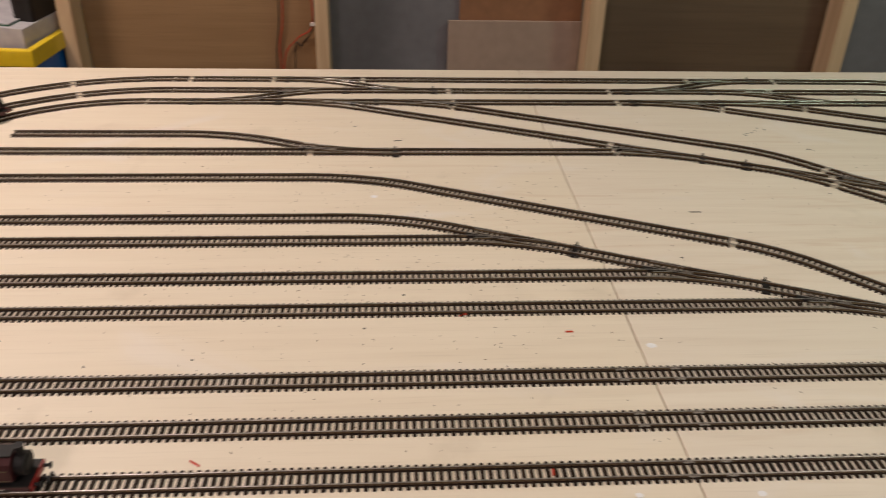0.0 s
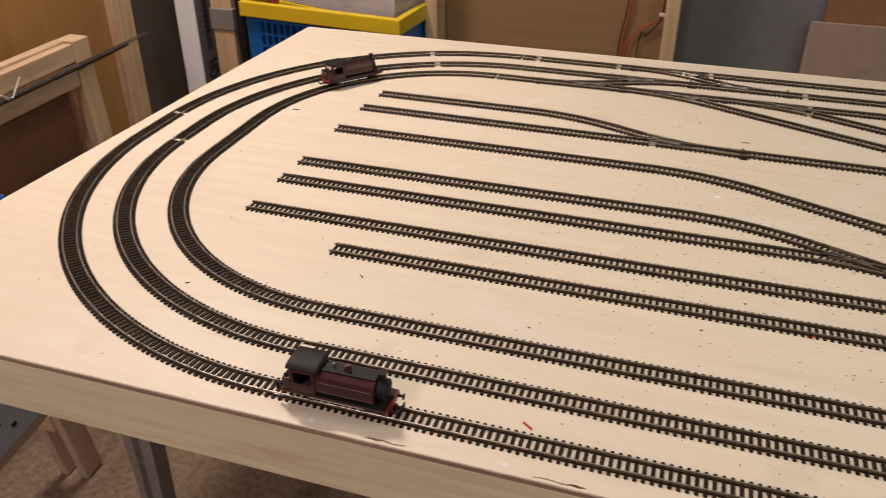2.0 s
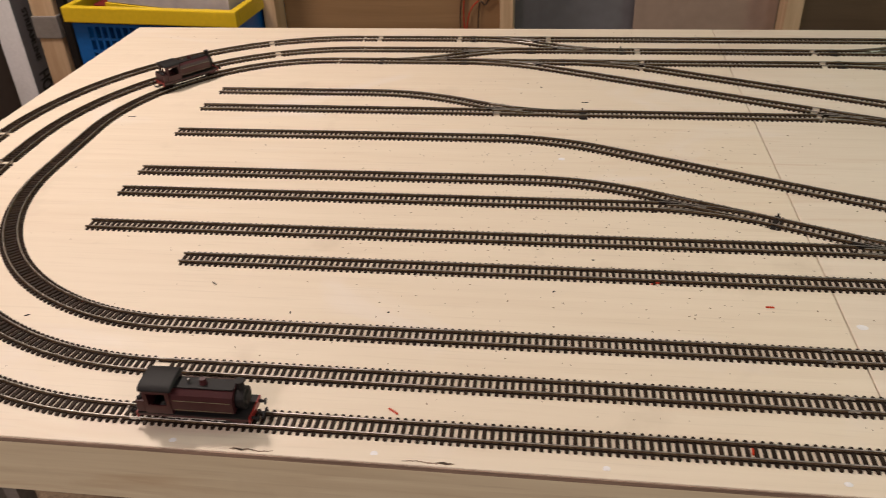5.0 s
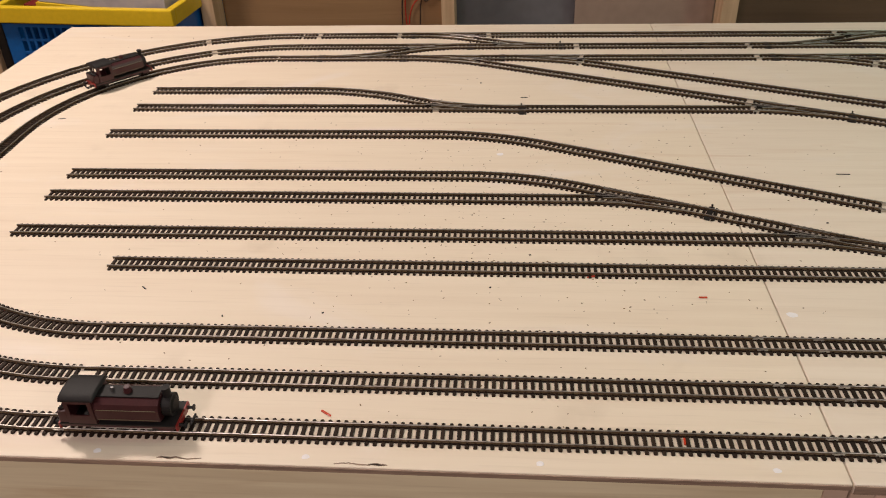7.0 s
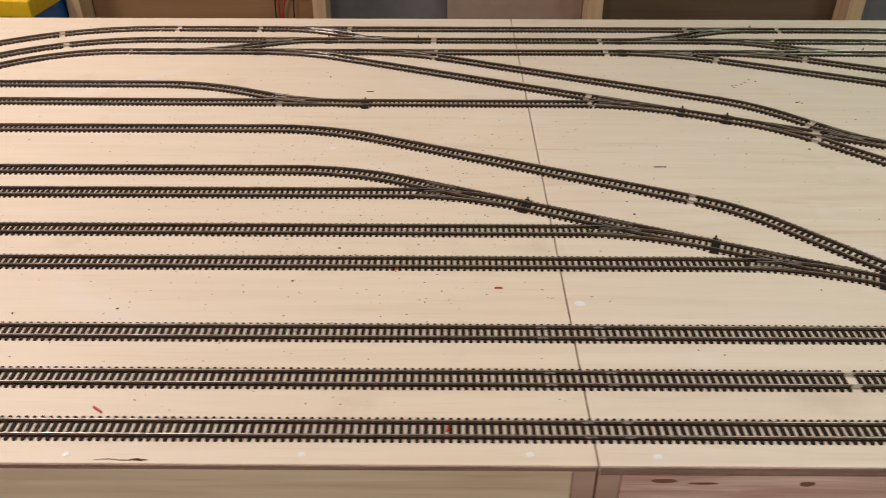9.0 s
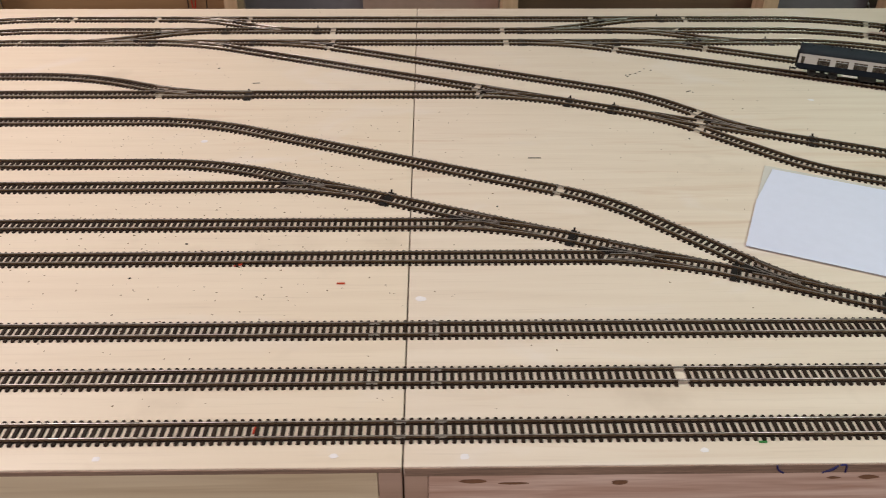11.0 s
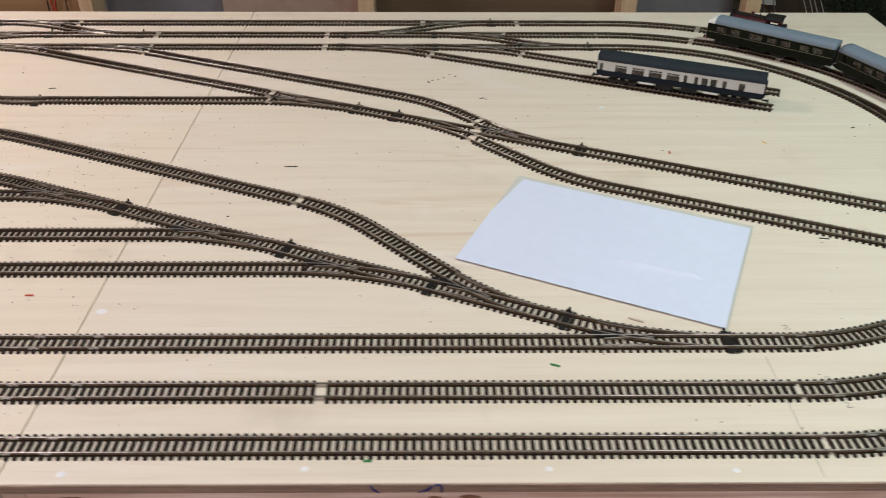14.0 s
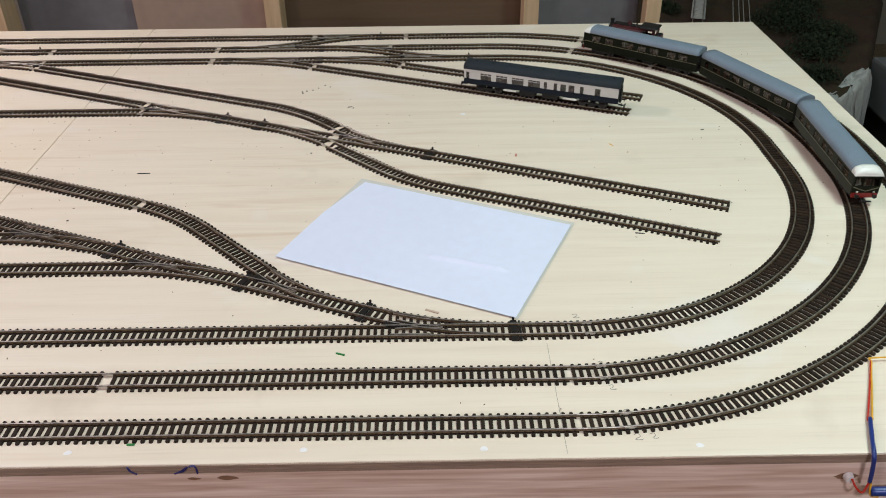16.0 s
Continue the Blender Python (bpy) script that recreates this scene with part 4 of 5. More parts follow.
tagged(part("dark_cabinet", box(1.96, 2.5, 1.30, 1.97, 0.0, 0.25, 0.004), BLACK_PLASTIC), "low black cabinet under a grey tub", "cabinet")

# ---- rolling stock ----
RZ = H + 0.0046  # top of the rails


def roof_mesh(x0, x1, w, z0, rise, dome0=False, dome1=False, steps=14):
    """An arched roof, its ends rounded down where there is a cab."""
    bm = bmesh.new()
    xs = [x0 + (x1 - x0) * k / 24 for k in range(25)]
    if dome0:
        xs = [x0 + 0.016 * (k / 8) ** 1.6 for k in range(8)] + [x for x in xs if x > x0 + 0.016]
    if dome1:
        xs = [x for x in xs if x < x1 - 0.016] + [x1 - 0.016 * ((7 - k) / 8) ** 1.6 for k in range(8)]
    rings = []
    for x in xs:
        f = 1.0
        if dome0 and x < x0 + 0.016:
            f = math.sqrt(max(0.0, 1 - (1 - (x - x0) / 0.016) ** 2)) * 0.75 + 0.25
        if dome1 and x > x1 - 0.016:
            f = math.sqrt(max(0.0, 1 - (1 - (x1 - x) / 0.016) ** 2)) * 0.75 + 0.25
        ring = []
        for k in range(steps + 1):
            a = math.pi * k / steps
            c, s = math.cos(a), math.sin(a)
            ring.append(bm.verts.new((x, w * math.copysign(abs(c) ** 0.8, c), z0 + rise * f * abs(s) ** 0.75)))
        rings.append(ring)
    for a, b in zip(rings, rings[1:]):
        for k in range(steps):
            bm.faces.new((a[k], a[k + 1], b[k + 1], b[k]))
    bm.faces.new(rings[0])
    bm.faces.new(rings[-1])
    return bm


def wheelset(ob, x, r=0.0063):
    bm = bmesh.new()
    for s in (-1, 1):
        add_cyl(bm, Matrix.Translation((x, s * 0.0083, r)) @ Matrix.Rotation(radians(90), 4, "X"), r, r, 0.0022, 20)
        add_cyl(bm, Matrix.Translation((x, s * 0.0070, r)) @ Matrix.Rotation(radians(90), 4, "X"), r + 0.0009, r + 0.0009, 0.0007, 20)
    add_cyl(bm, Matrix.Translation((x, 0, r)) @ Matrix.Rotation(radians(90), 4, "X"), 0.001, 0.001, 0.016, 8)
    part("wheelset", bm, WHEEL, ob)


def bogie(ob, x):
    bm = bmesh.new()
    for s in (-1, 1):
        y = s * 0.0125
        add_box(bm, x - 0.021, x + 0.021, y - 0.0012, y + 0.0012, 0.006, 0.0095, 0.0006)
        for d in (-0.0165, 0.0165):
            add_box(bm, x + d - 0.003, x + d + 0.003, y - 0.0018, y + 0.0018, 0.0035, 0.0085, 0.0006)
        add_box(bm, x - 0.006, x + 0.006, y - 0.0016, y + 0.0016, 0.0032, 0.006, 0.0004)
    add_box(bm, x - 0.004, x + 0.004, -0.0125, 0.0125, 0.0065, 0.009)
    frame_part = part("bogie", bm, CHASSIS, ob)
    for d in (-0.0165, 0.0165):
        wheelset(frame_part, x + d)


def coupling(ob, x, way):
    bm = bmesh.new()
    add_box(bm, min(x, x + way * 0.010), max(x, x + way * 0.010), -0.0012, 0.0012, 0.0065, 0.0078)
    add_box(bm, min(x + way * 0.008, x + way * 0.010), max(x + way * 0.008, x + way * 0.010), -0.007, 0.007, 0.0062, 0.0082, 0.0004)
    part("coupling", bm, CHASSIS, ob)


def buffers(ob, x, way):
    for s in (-1, 1):
        bm = bmesh.new()
        add_cyl(bm, Matrix.Translation((x + way * 0.003, s * 0.0115, 0.0125)) @ Matrix.Rotation(radians(90), 4, "Y"), 0.0011, 0.0011, 0.006, 12)
        add_cyl(bm, Matrix.Translation((x + way * 0.006, s * 0.0115, 0.0125)) @ Matrix.Rotation(radians(90), 4, "Y"), 0.0028, 0.0028, 0.0009, 16)
        part("buffer", bm, CHASSIS, ob)


def coach(name, label, group, length, windows, low, band, roof, m, cab=0, lined=False, z_low=0.011, z_sill=0.0265, z_head=0.0365, z_eave=0.0405, rise=0.0105, w=0.0178, vents=0):
    """A passenger coach: sides with open window holes, glazing, roof, underframe and bogies. windows: (from, to) shares of the length."""
    ob = thing(name, label, "model coach", m, group)
    a, b = -length / 2, length / 2
    t = 0.0009
    cab0, cab1 = cab < 0, cab > 0
    for s in (-1, 1):
        y0, y1 = (w - t, w) if s > 0 else (-w, -w + t)
        part("lower_side", box(a, b, y0, y1, z_low, z_sill, 0.0003), low, ob)
        bm = bmesh.new()
        edges = [0.0] + [v for pair in windows for v in pair] + [1.0]
        for k in range(0, len(edges), 2):
            add_box(bm, a + length * edges[k], a + length * edges[k + 1], y0, y1, z_sill, z_head)
        add_box(bm, a, b, y0, y1, z_head, z_eave)
        band_part = part("window_band", bm, band, ob)
        for p, q in windows:
            bm = bmesh.new()
            yy = s * (w - 0.0007)
            vs = [bm.verts.new(v) for v in ((a + length * p, yy, z_sill), (a + length * q, yy, z_sill), (a + length * q, yy, z_head), (a + length * p, yy, z_head))]
            bm.faces.new(vs)
            pane = part("window_pane", bm, GLAZING, band_part)
            pane.visible_shadow = False
            if q - p > 0.05:
                part("window_bar", box(a + length * p, a + length * q, yy + s * 0.0002 - 0.0001, yy + s * 0.0002 + 0.0002, z_head - 0.0036, z_head - 0.0028), SEAT if lined else band, band_part)
                if not lined:
                    for share in (0.33, 0.67):
                        xx = a + length * (p + (q - p) * share)
                        part("window_bar", box(xx - 0.0004, xx + 0.0004, yy + s * 0.0002 - 0.0001, yy + s * 0.0002 + 0.0002, z_head - 0.0028, z_head), band, band_part)
        if lined:
            for z in (z_sill - 0.0022, z_eave - 0.0007):
                yy = s * (w + 0.0001)
                part("lining", box(a + 0.002, b - 0.002, yy - 0.0001, yy + 0.0002, z, z + 0.0007), LINE_YELLOW, ob, "thin cream lining")
    shell = part("roof", roof_mesh(a - 0.0008, b + 0.0008, w + 0.0004, z_eave, rise, cab0, cab1), roof, ob, smooth=True)
    for p in shell.data.polygons:
        if abs(p.normal.x) > 0.9:
            p.use_smooth = False
    part("floor_pan", box(a + 0.001, b - 0.001, -w + 0.0012, w - 0.0012, z_low, z_low + 0.0012), CHASSIS, ob)
    bm = bmesh.new()
    for k in range(int(length / 0.017)):
        x = a + 0.01 + k * 0.017
        for s in (-1, 1):
            add_box(bm, x, x + 0.006, s * 0.010 - 0.005, s * 0.010 + 0.005, z_low + 0.0013, z_sill + 0.003, 0.0008)
    part("seats", bm, SEAT, ob)
    # Added divider: keeps the bright board beyond from showing through the windows.
    part("partition", box(a + 0.002, b - 0.002, -0.0007, 0.0007, z_low + 0.0013, z_eave), SEAT, ob, "added brown divider that stops view through the windows")
    for x, is_cab in ((a, cab0), (b, cab1)):
        way = -1 if x < 0 else 1
        if is_cab:
            fx = x + way * 0.0006
            part("cab_front", box(fx - 0.0007, fx + 0.0007, -w + 0.0005, w - 0.0005, 0.0155, z_sill - 0.001, 0.0003), low, ob)
            part("red_panel", box(fx - 0.0007, fx + 0.0010, -w + 0.001, w - 0.001, 0.0085, 0.0154, 0.0004), BEAM_RED, ob, "red lower cab panel")
            bm = bmesh.new()
            edges = [-w + 0.0005, -w + 0.0028, -0.0062, -0.0048, 0.0048, 0.0062, w - 0.0028, w - 0.0005]
            for k in range(0, 8, 2):
                add_box(bm, fx - 0.0007, fx + 0.0007, edges[k], edges[k + 1], z_sill - 0.001, z_head + 0.001)
            add_box(bm, fx - 0.0007, fx + 0.0007, -w + 0.0005, w - 0.0005, z_head + 0.001, z_eave + 0.001)
            front = part("cab_window_frame", bm, low, ob)
            for k in (1, 3, 5):
                bm = bmesh.new()
                vs = [bm.verts.new((fx - way * 0.0003, edges[i], z)) for i, z in ((k, z_sill - 0.001), (k + 1, z_sill - 0.001), (k + 1, z_head + 0.001), (k, z_head + 0.001))]
                bm.faces.new(vs)
                part("cab_window", bm, GLAZING, front).visible_shadow = False
            bm = bmesh.new()
            for s in (-1, 1):
                rows = [(0.0, 0.0178), (s * 0.007, 0.0200), (s * (w - 0.001), 0.0236)]
                for (ya, za), (yb, zb) in zip(rows, rows[1:]):
                    vs = [bm.verts.new((fx + way * (0.0009 + d), y, z + h)) for d in (0, 0.0002) for y, z, h in ((ya, za, 0), (yb, zb, 0), (yb, zb, 0.001), (ya, za, 0.001))]
                    for q in ((0, 1, 2, 3), (4, 5, 6, 7), (0, 1, 5, 4), (2, 3, 7, 6)):
                        bm.faces.new([vs[i] for i in q])
            part("whisker_stripe", bm, LINE_YELLOW, ob, "pale yellow chevron stripe")
            part("roof_dome", roof_mesh(x - 0.0135 if way > 0 else x - 0.0015, x + 0.0015 if way > 0 else x + 0.0135, w + 0.0007, z_eave - 0.0006, rise + 0.0008, way < 0, way > 0), WHITE_PLASTIC, ob, "white painted cab roof end", smooth=True)
            for s in (-1, 1):
                bm = bmesh.new()
                add_cyl(bm, Matrix.Translation((fx + way * 0.0011, s * 0.0108, 0.0172)) @ Matrix.Rotation(radians(90), 4, "Y"), 0.0016, 0.0016, 0.0008, 12)
                part("headlight", bm, CHROME, ob)
        else:
            part("end_wall", box(x - 0.0005, x + 0.0005, -w + 0.001, w - 0.001, z_low, z_eave + 0.005), CHASSIS if lined else BLUE_LIVERY, ob)
            part("gangway", box(min(x, x + way * 0.003), max(x, x + way * 0.003), -0.0055, 0.0055, 0.013, 0.039, 0.0006), CHASSIS, ob, "black corridor connection")
        buffers(ob, x, way)
        coupling(ob, x, way)
    bm = bmesh.new()
    add_box(bm, a + length * 0.37, a + length * 0.47, -0.013, 0.013, 0.0045, z_low - 0.0002, 0.0006)
    add_box(bm, a + length * 0.52, a + length * 0.62, -0.012, 0.012, 0.0050, z_low - 0.0002, 0.0006)
    add_box(bm, a + 0.004, b - 0.004, -0.0035, 0.0035, 0.0085, z_low - 0.0002)
    part("underframe", bm, CHASSIS, ob)
    if vents:
        for k in range(vents):
            part("roof_vent", box(a + length * (k + 0.6) / vents - 0.0015, a + length * (k + 0.6) / vents + 0.0015, -0.0035, -0.0005, z_eave + rise - 0.0012, z_eave + rise + 0.0012, 0.0004), roof, ob)
        for p in (0.27, 0.66):
            part("step_board", box(a + length * p, a + length * (p + 0.085), -w - 0.0008, -w + 0.0004, z_low - 0.004, z_low - 0.0015, 0.0002), WHITE_PLASTIC, ob, "pale grey battery box cover")
            part("step_board", box(a + length * p, a + length * (p + 0.085), w - 0.0004, w + 0.0008, z_low - 0.004, z_low - 0.0015, 0.0002), WHITE_PLASTIC, ob, "pale grey battery box cover")
    bogie(ob, a + length * 0.16)
    bogie(ob, b - length * 0.16)
    return ob


def on_path(path, s, half):
    """The pose of a vehicle whose bogies stand half its wheelbase either side of s."""
    xa, ya, _ = at(path, s - half)
    xb, yb, _ = at(path, s + half)
    return Matrix.Translation(((xa + xb) / 2, (ya + yb) / 2, RZ)) @ Matrix.Rotation(math.atan2(yb - ya, xb - xa), 4, "Z")


BG_WINDOWS = [(0.015, 0.036), (0.112, 0.185), (0.217, 0.292), (0.322, 0.400), (0.430, 0.507), (0.532, 0.553), (0.596, 0.618), (0.638, 0.674), (0.690, 0.727), (0.762, 0.785), (0.855, 0.890)]
mid = 0.768
coach("parked_coach", "blue and grey model passenger coach parked on a siding", "", 0.264, BG_WINDOWS, BLUE_LIVERY, GREY_LIVERY, DARK_ROOF,
      Matrix.Translation((mid, YI - K * (mid - c0), RZ)) @ Matrix.Rotation(-math.atan(K), 4, "Z"), vents=9, z_low=0.0150, z_sill=0.0243, z_head=0.0358)

right_m = TURNS["middle", 1]
UNIT = 0.225
TRAIN_FRONT = 0.572
DMU_WINDOWS = [(0.085, 0.160), (0.185, 0.255), (0.330, 0.405), (0.440, 0.510), (0.550, 0.655), (0.735, 0.805), (0.850, 0.925)]
MID_WINDOWS = [(0.05, 0.085)] + [(0.13 + 0.108 * k, 0.205 + 0.108 * k) for k in range(7)] + [(0.915, 0.95)]
for k, cab in enumerate((-1, 0, 1)):
    s = TRAIN_FRONT + UNIT / 2 + k * (UNIT + 0.015)
    coach("railcar", "dark green model railcar with blue-grey roof" + ("" if cab == 0 else " and white cab end"), "three-car railcar set", UNIT, MID_WINDOWS if cab == 0 else DMU_WINDOWS,
          GREEN_BODY, GREEN_BODY, ROOF_GREY, on_path(right_m, s, 0.076), cab=cab, lined=True)


def tank_engine(m, label):
    """A six-wheeled tank engine with saddle tank, cab and bunker."""
    ob = thing("tank_engine", label, "model locomotive", m, "tank engines")
    part("footplate", box(-0.054, 0.054, -0.0162, 0.0162, 0.0125, 0.0142, 0.0004), CHASSIS, ob)
    part("frames", box(-0.050, 0.050, -0.0068, 0.0068, 0.004, 0.0124), CHASSIS, ob)
    for s in (-1, 1):
        part("valance", box(-0.054, 0.054, s * 0.0155 - 0.0004, s * 0.0155 + 0.0004, 0.0102, 0.0124), MAROON, ob)
    for x, way in ((-0.0545, -1), (0.0545, 1)):
        part("buffer_beam", box(x - 0.0009, x + 0.0009, -0.0162, 0.0162, 0.0075, 0.0142, 0.0003), BEAM_RED, ob, "red buffer beam")
        for s in (-1, 1):
            bm = bmesh.new()
            add_cyl(bm, Matrix.Translation((x + way * 0.0035, s * 0.0112, 0.0112)) @ Matrix.Rotation(radians(90), 4, "Y"), 0.0017, 0.0013, 0.006, 14)
            add_cyl(bm, Matrix.Translation((x + way * 0.0068, s * 0.0112, 0.0112)) @ Matrix.Rotation(radians(90), 4, "Y"), 0.0032, 0.0032, 0.0009, 18)
            part("buffer", bm, CHASSIS, ob)
        coupling(ob, x, way)
    for x in (-0.027, 0.0, 0.027):
        for s in (-1, 1):
            bm = bmesh.new()
            rings = []
            for r, w in ((0.0092, -0.0011), (0.0092, -0.0005), (0.0085, -0.0004), (0.0085, 0.0011), (0.0070, 0.0011), (0.0066, 0.0004), (0.0026, 0.0005), (0.0022, 0.0016), (0.0004, 0.0017)):
                rings.append([bm.verts.new((x + r * math.cos(k * 0.2618), s * (0.0084 + w), 0.0085 + r * math.sin(k * 0.2618))) for k in range(24)])
            for one, two in zip(rings, rings[1:]):
                for k in range(24):
                    bm.faces.new((one[k], one[(k + 1) % 24], two[(k + 1) % 24], two[k]))
            bm.faces.new(rings[0])
            bm.faces.new(rings[-1])
            part("driving_wheel", bm, WHEEL, ob)
    for s in (-1, 1):
        part("coupling_rod", box(-0.029, 0.029, s * 0.0112 - 0.0004, s * 0.0112 + 0.0004, 0.0045, 0.0062, 0.0002), CHROME, ob)
        bm = bmesh.new()
        add_cyl(bm, Matrix.Translation((0.043, s * 0.0115, 0.0085)) @ Matrix.Rotation(radians(90), 4, "Y"), 0.0038, 0.0038, 0.013, 16)
        part("cylinder_block", bm, MAROON, ob)
    bm = bmesh.new()
    add_cyl(bm, Matrix.Translation((0.014, 0, 0.026)) @ Matrix.Rotation(radians(90), 4, "Y"), 0.0098, 0.0098, 0.068, 28)
    part("boiler", bm, CHASSIS, ob, smooth=False)
    bm = bmesh.new()
    prof = [(-0.0155, 0.0185), (-0.0158, 0.030), (-0.0135, 0.0355), (-0.008, 0.0385), (0.0, 0.0395), (0.008, 0.0385), (0.0135, 0.0355), (0.0158, 0.030), (0.0155, 0.0185), (0.010, 0.0165), (-0.010, 0.0165)]
    ends = [[bm.verts.new((x, y, z)) for y, z in prof] for x in (-0.018, 0.041)]
    for k in range(len(prof)):
        bm.faces.new((ends[0][k], ends[0][(k + 1) % len(prof)], ends[1][(k + 1) % len(prof)], ends[1][k]))
    bm.faces.new(ends[0])
    bm.faces.new(ends[1])
    tank = part("saddle_tank", bm, MAROON, ob, "maroon saddle tank with a dark top")
    part("tank_top", box(-0.0175, 0.0405, -0.0075, 0.0075, 0.0386, 0.0402, 0.0006), CHASSIS, tank)
    for s in (-1, 1):
        for z in (0.0195, 0.0305):
            part("lining", box(-0.016, 0.039, s * 0.01585 - 0.0002, s * 0.01585 + 0.0002, z, z + 0.0005), LINE_YELLOW, tank, "fine yellow lining")
    bm = bmesh.new()
    add_cyl(bm, Matrix.Translation((0.0455, 0, 0.026)) @ Matrix.Rotation(radians(90), 4, "Y"), 0.0108, 0.0108, 0.0085, 26)
    add_cyl(bm, Matrix.Translation((0.0503, 0, 0.026)) @ Matrix.Rotation(radians(90), 4, "Y"), 0.0088, 0.006, 0.0016, 24)
    part("smokebox", bm, CHASSIS, ob)
    bm = bmesh.new()
    add_cyl(bm, Matrix.Translation((0.0455, 0, 0.0405)), 0.0038, 0.0033, 0.009, 18)
    add_cyl(bm, Matrix.Translation((0.0455, 0, 0.0452)), 0.0040, 0.0044, 0.002, 18)
    part("chimney", bm, CHASSIS, ob)
    bm = bmesh.new()
    add_cyl(bm, Matrix.Translation((0.010, 0, 0.0425)), 0.0042, 0.0028, 0.0065, 18)
    part("dome", bm, MAROON, ob)
    bm = bmesh.new()
    add_cyl(bm, Matrix.Translation((-0.004, 0, 0.042)), 0.0018, 0.0014, 0.005, 12)
    part("safety_valve", bm, CHROME, ob)
    for s in (-1, 1):
        bm = bmesh.new()
        y0, y1 = s * 0.0158 - 0.0006, s * 0.0158 + 0.0006
        add_box(bm, -0.0445, -0.0185, y0, y1, 0.0143, 0.024)
        add_box(bm, -0.0445, -0.0405, y0, y1, 0.024, 0.041)
        add_box(bm, -0.0225, -0.0185, y0, y1, 0.024, 0.041)
        add_box(bm, -0.0405, -0.0225, y0, y1, 0.0375, 0.041)
        part("cab_side", bm, MAROON, ob)
    for x in (-0.0445, -0.0185):
        bm = bmesh.new()
        add_box(bm, x - 0.0005, x + 0.0005, -0.0150, 0.0150, 0.0143, 0.031)
        add_box(bm, x - 0.0005, x + 0.0005, -0.0150, 0.0150, 0.0395, 0.0425)
        for y in (-0.013, 0.0, 0.013):
            add_box(bm, x - 0.0005, x + 0.0005, y - 0.002, y + 0.002, 0.031, 0.0395)
        part("cab_wall", bm, MAROON, ob)
    part("cab_roof", roof_mesh(-0.0475, -0.016, 0.0172, 0.041, 0.0052), CHASSIS, ob, smooth=True)
    part("bunker", box(-0.0535, -0.0452, -0.0155, 0.0155, 0.0143, 0.0275, 0.0008), MAROON, ob)
    bm = bmesh.new()
    coal = random.Random(8)
    for _ in range(40):
        add_box(bm, -0.001, 0.001, -0.001, 0.001, -0.001, 0.001, m=Matrix.Translation((coal.uniform(-0.052, -0.047), coal.uniform(-0.013, 0.013), 0.0285)) @ Matrix.Rotation(coal.uniform(0, 3), 4, (0.5, 0.3, 0.8)))
    tagged(part("coal", bm, CHASSIS, ob), kind="stuff")
    return ob


quarter = math.pi / 2


def up_arc(which, side, degrees):
    """Distance along a half-turn to a point so many degrees up its second quarter."""
    _, rf, rb = (LEFT_TURN if side < 0 else RIGHT_TURN)[which]
    yf, yb = LOOPS[which]
    return rf * quarter + (yb - yf - rf - rb) + rb * radians(degrees)


tank_engine(on_path(TURNS["inner", -1], up_arc("inner", -1, 40), 0.027), "maroon model saddle-tank engine on the inner circuit")
front_o = centreline([(-0.7, LOOPS["outer"][0]), (0.7, LOOPS["outer"][0])], [])
tank_engine(on_path(front_o, 0.062, 0.027), "maroon and black model saddle-tank engine on the straight")
tank_engine(on_path(TURNS["outer", 1], up_arc("outer", 1, 58), 0.027), "maroon model saddle-tank engine on the outer circuit")

# ---- paper, wires and clutter on the board ----
paper = thing("paper_sheets", "two sheets of blank white paper lying on plywood", "paper", Matrix.Translation((0.3938, 0.3287, H)) @ Matrix.Rotation(math.atan2(-0.128, 0.2805), 4, "Z"))


def sheet(name, w, h, z, mat, curl, cut, label):
    bm = bmesh.new()
    nx, ny = 40, 96
    grid = []
    for i in range(nx + 1):
        row = []
        for j in range(ny + 1):
            u, v = i / nx, j / ny
            x, y = w * u, h * v
            if cut:
                x += 0.006 * max(0.0, 1 - u * 4) * (v - 0.55) * (v > 0.55) * 4
            lift = curl * (max(0, v - 0.75) ** 2 * 6 + 0.25 + 0.25 * noise.noise(Vector((u * 3, v * 3, 2))))
            crease = 0.0040 * math.exp(-((v - 0.287 - 0.115 * u) / 0.014) ** 2) * (1 if cut and 0.55 < u < 0.86 else 0)
            row.append(bm.verts.new((x, y, z + max(0.0, lift) + crease)))
        grid.append(row)
    for i in range(nx):
        for j in range(ny):
            bm.faces.new((grid[i][j], grid[i + 1][j], grid[i + 1][j + 1], grid[i][j + 1]))
    part(name, bm, mat, paper, label, smooth=True)


sheet("under_sheet", 0.3095, 0.2185, 0.0008, TRACING, 0.0004, False, "translucent sheet showing at the edges")
sheet("top_sheet", 0.307, 0.2085, 0.0022, PAPER, 0.0009, True, "blank white top sheet")

feed = thing("feed_wires", "red and yellow feed wires in blue sleeving over the edge", "wires")
part("yellow_lead", tube([(1.12, 0.126, H + 0.002), (1.028, 0.125, H + 0.004), (1.020, 0.118, H + 0.003), (1.003, 0.080, H + 0.003), (0.985, 0.040, H + 0.004)], 0.0009), YELLOW_WIRE, feed, smooth=True)
part("red_lead", tube([(1.021, 0.122, H + 0.003), (1.001, 0.080, H + 0.002), (0.981, 0.040, H + 0.003)], 0.0009), RED_WIRE, feed, smooth=True)
part("sleeve", tube([(0.984, 0.042, H + 0.0035), (0.974, 0.016, H + 0.004), (0.968, -0.002, H + 0.0026), (0.9695, -0.0045, H - 0.012), (0.971, -0.005, H - 0.028)], 0.0020), BLUE_WIRE, feed, "blue heat-shrink sleeve", smooth=True)
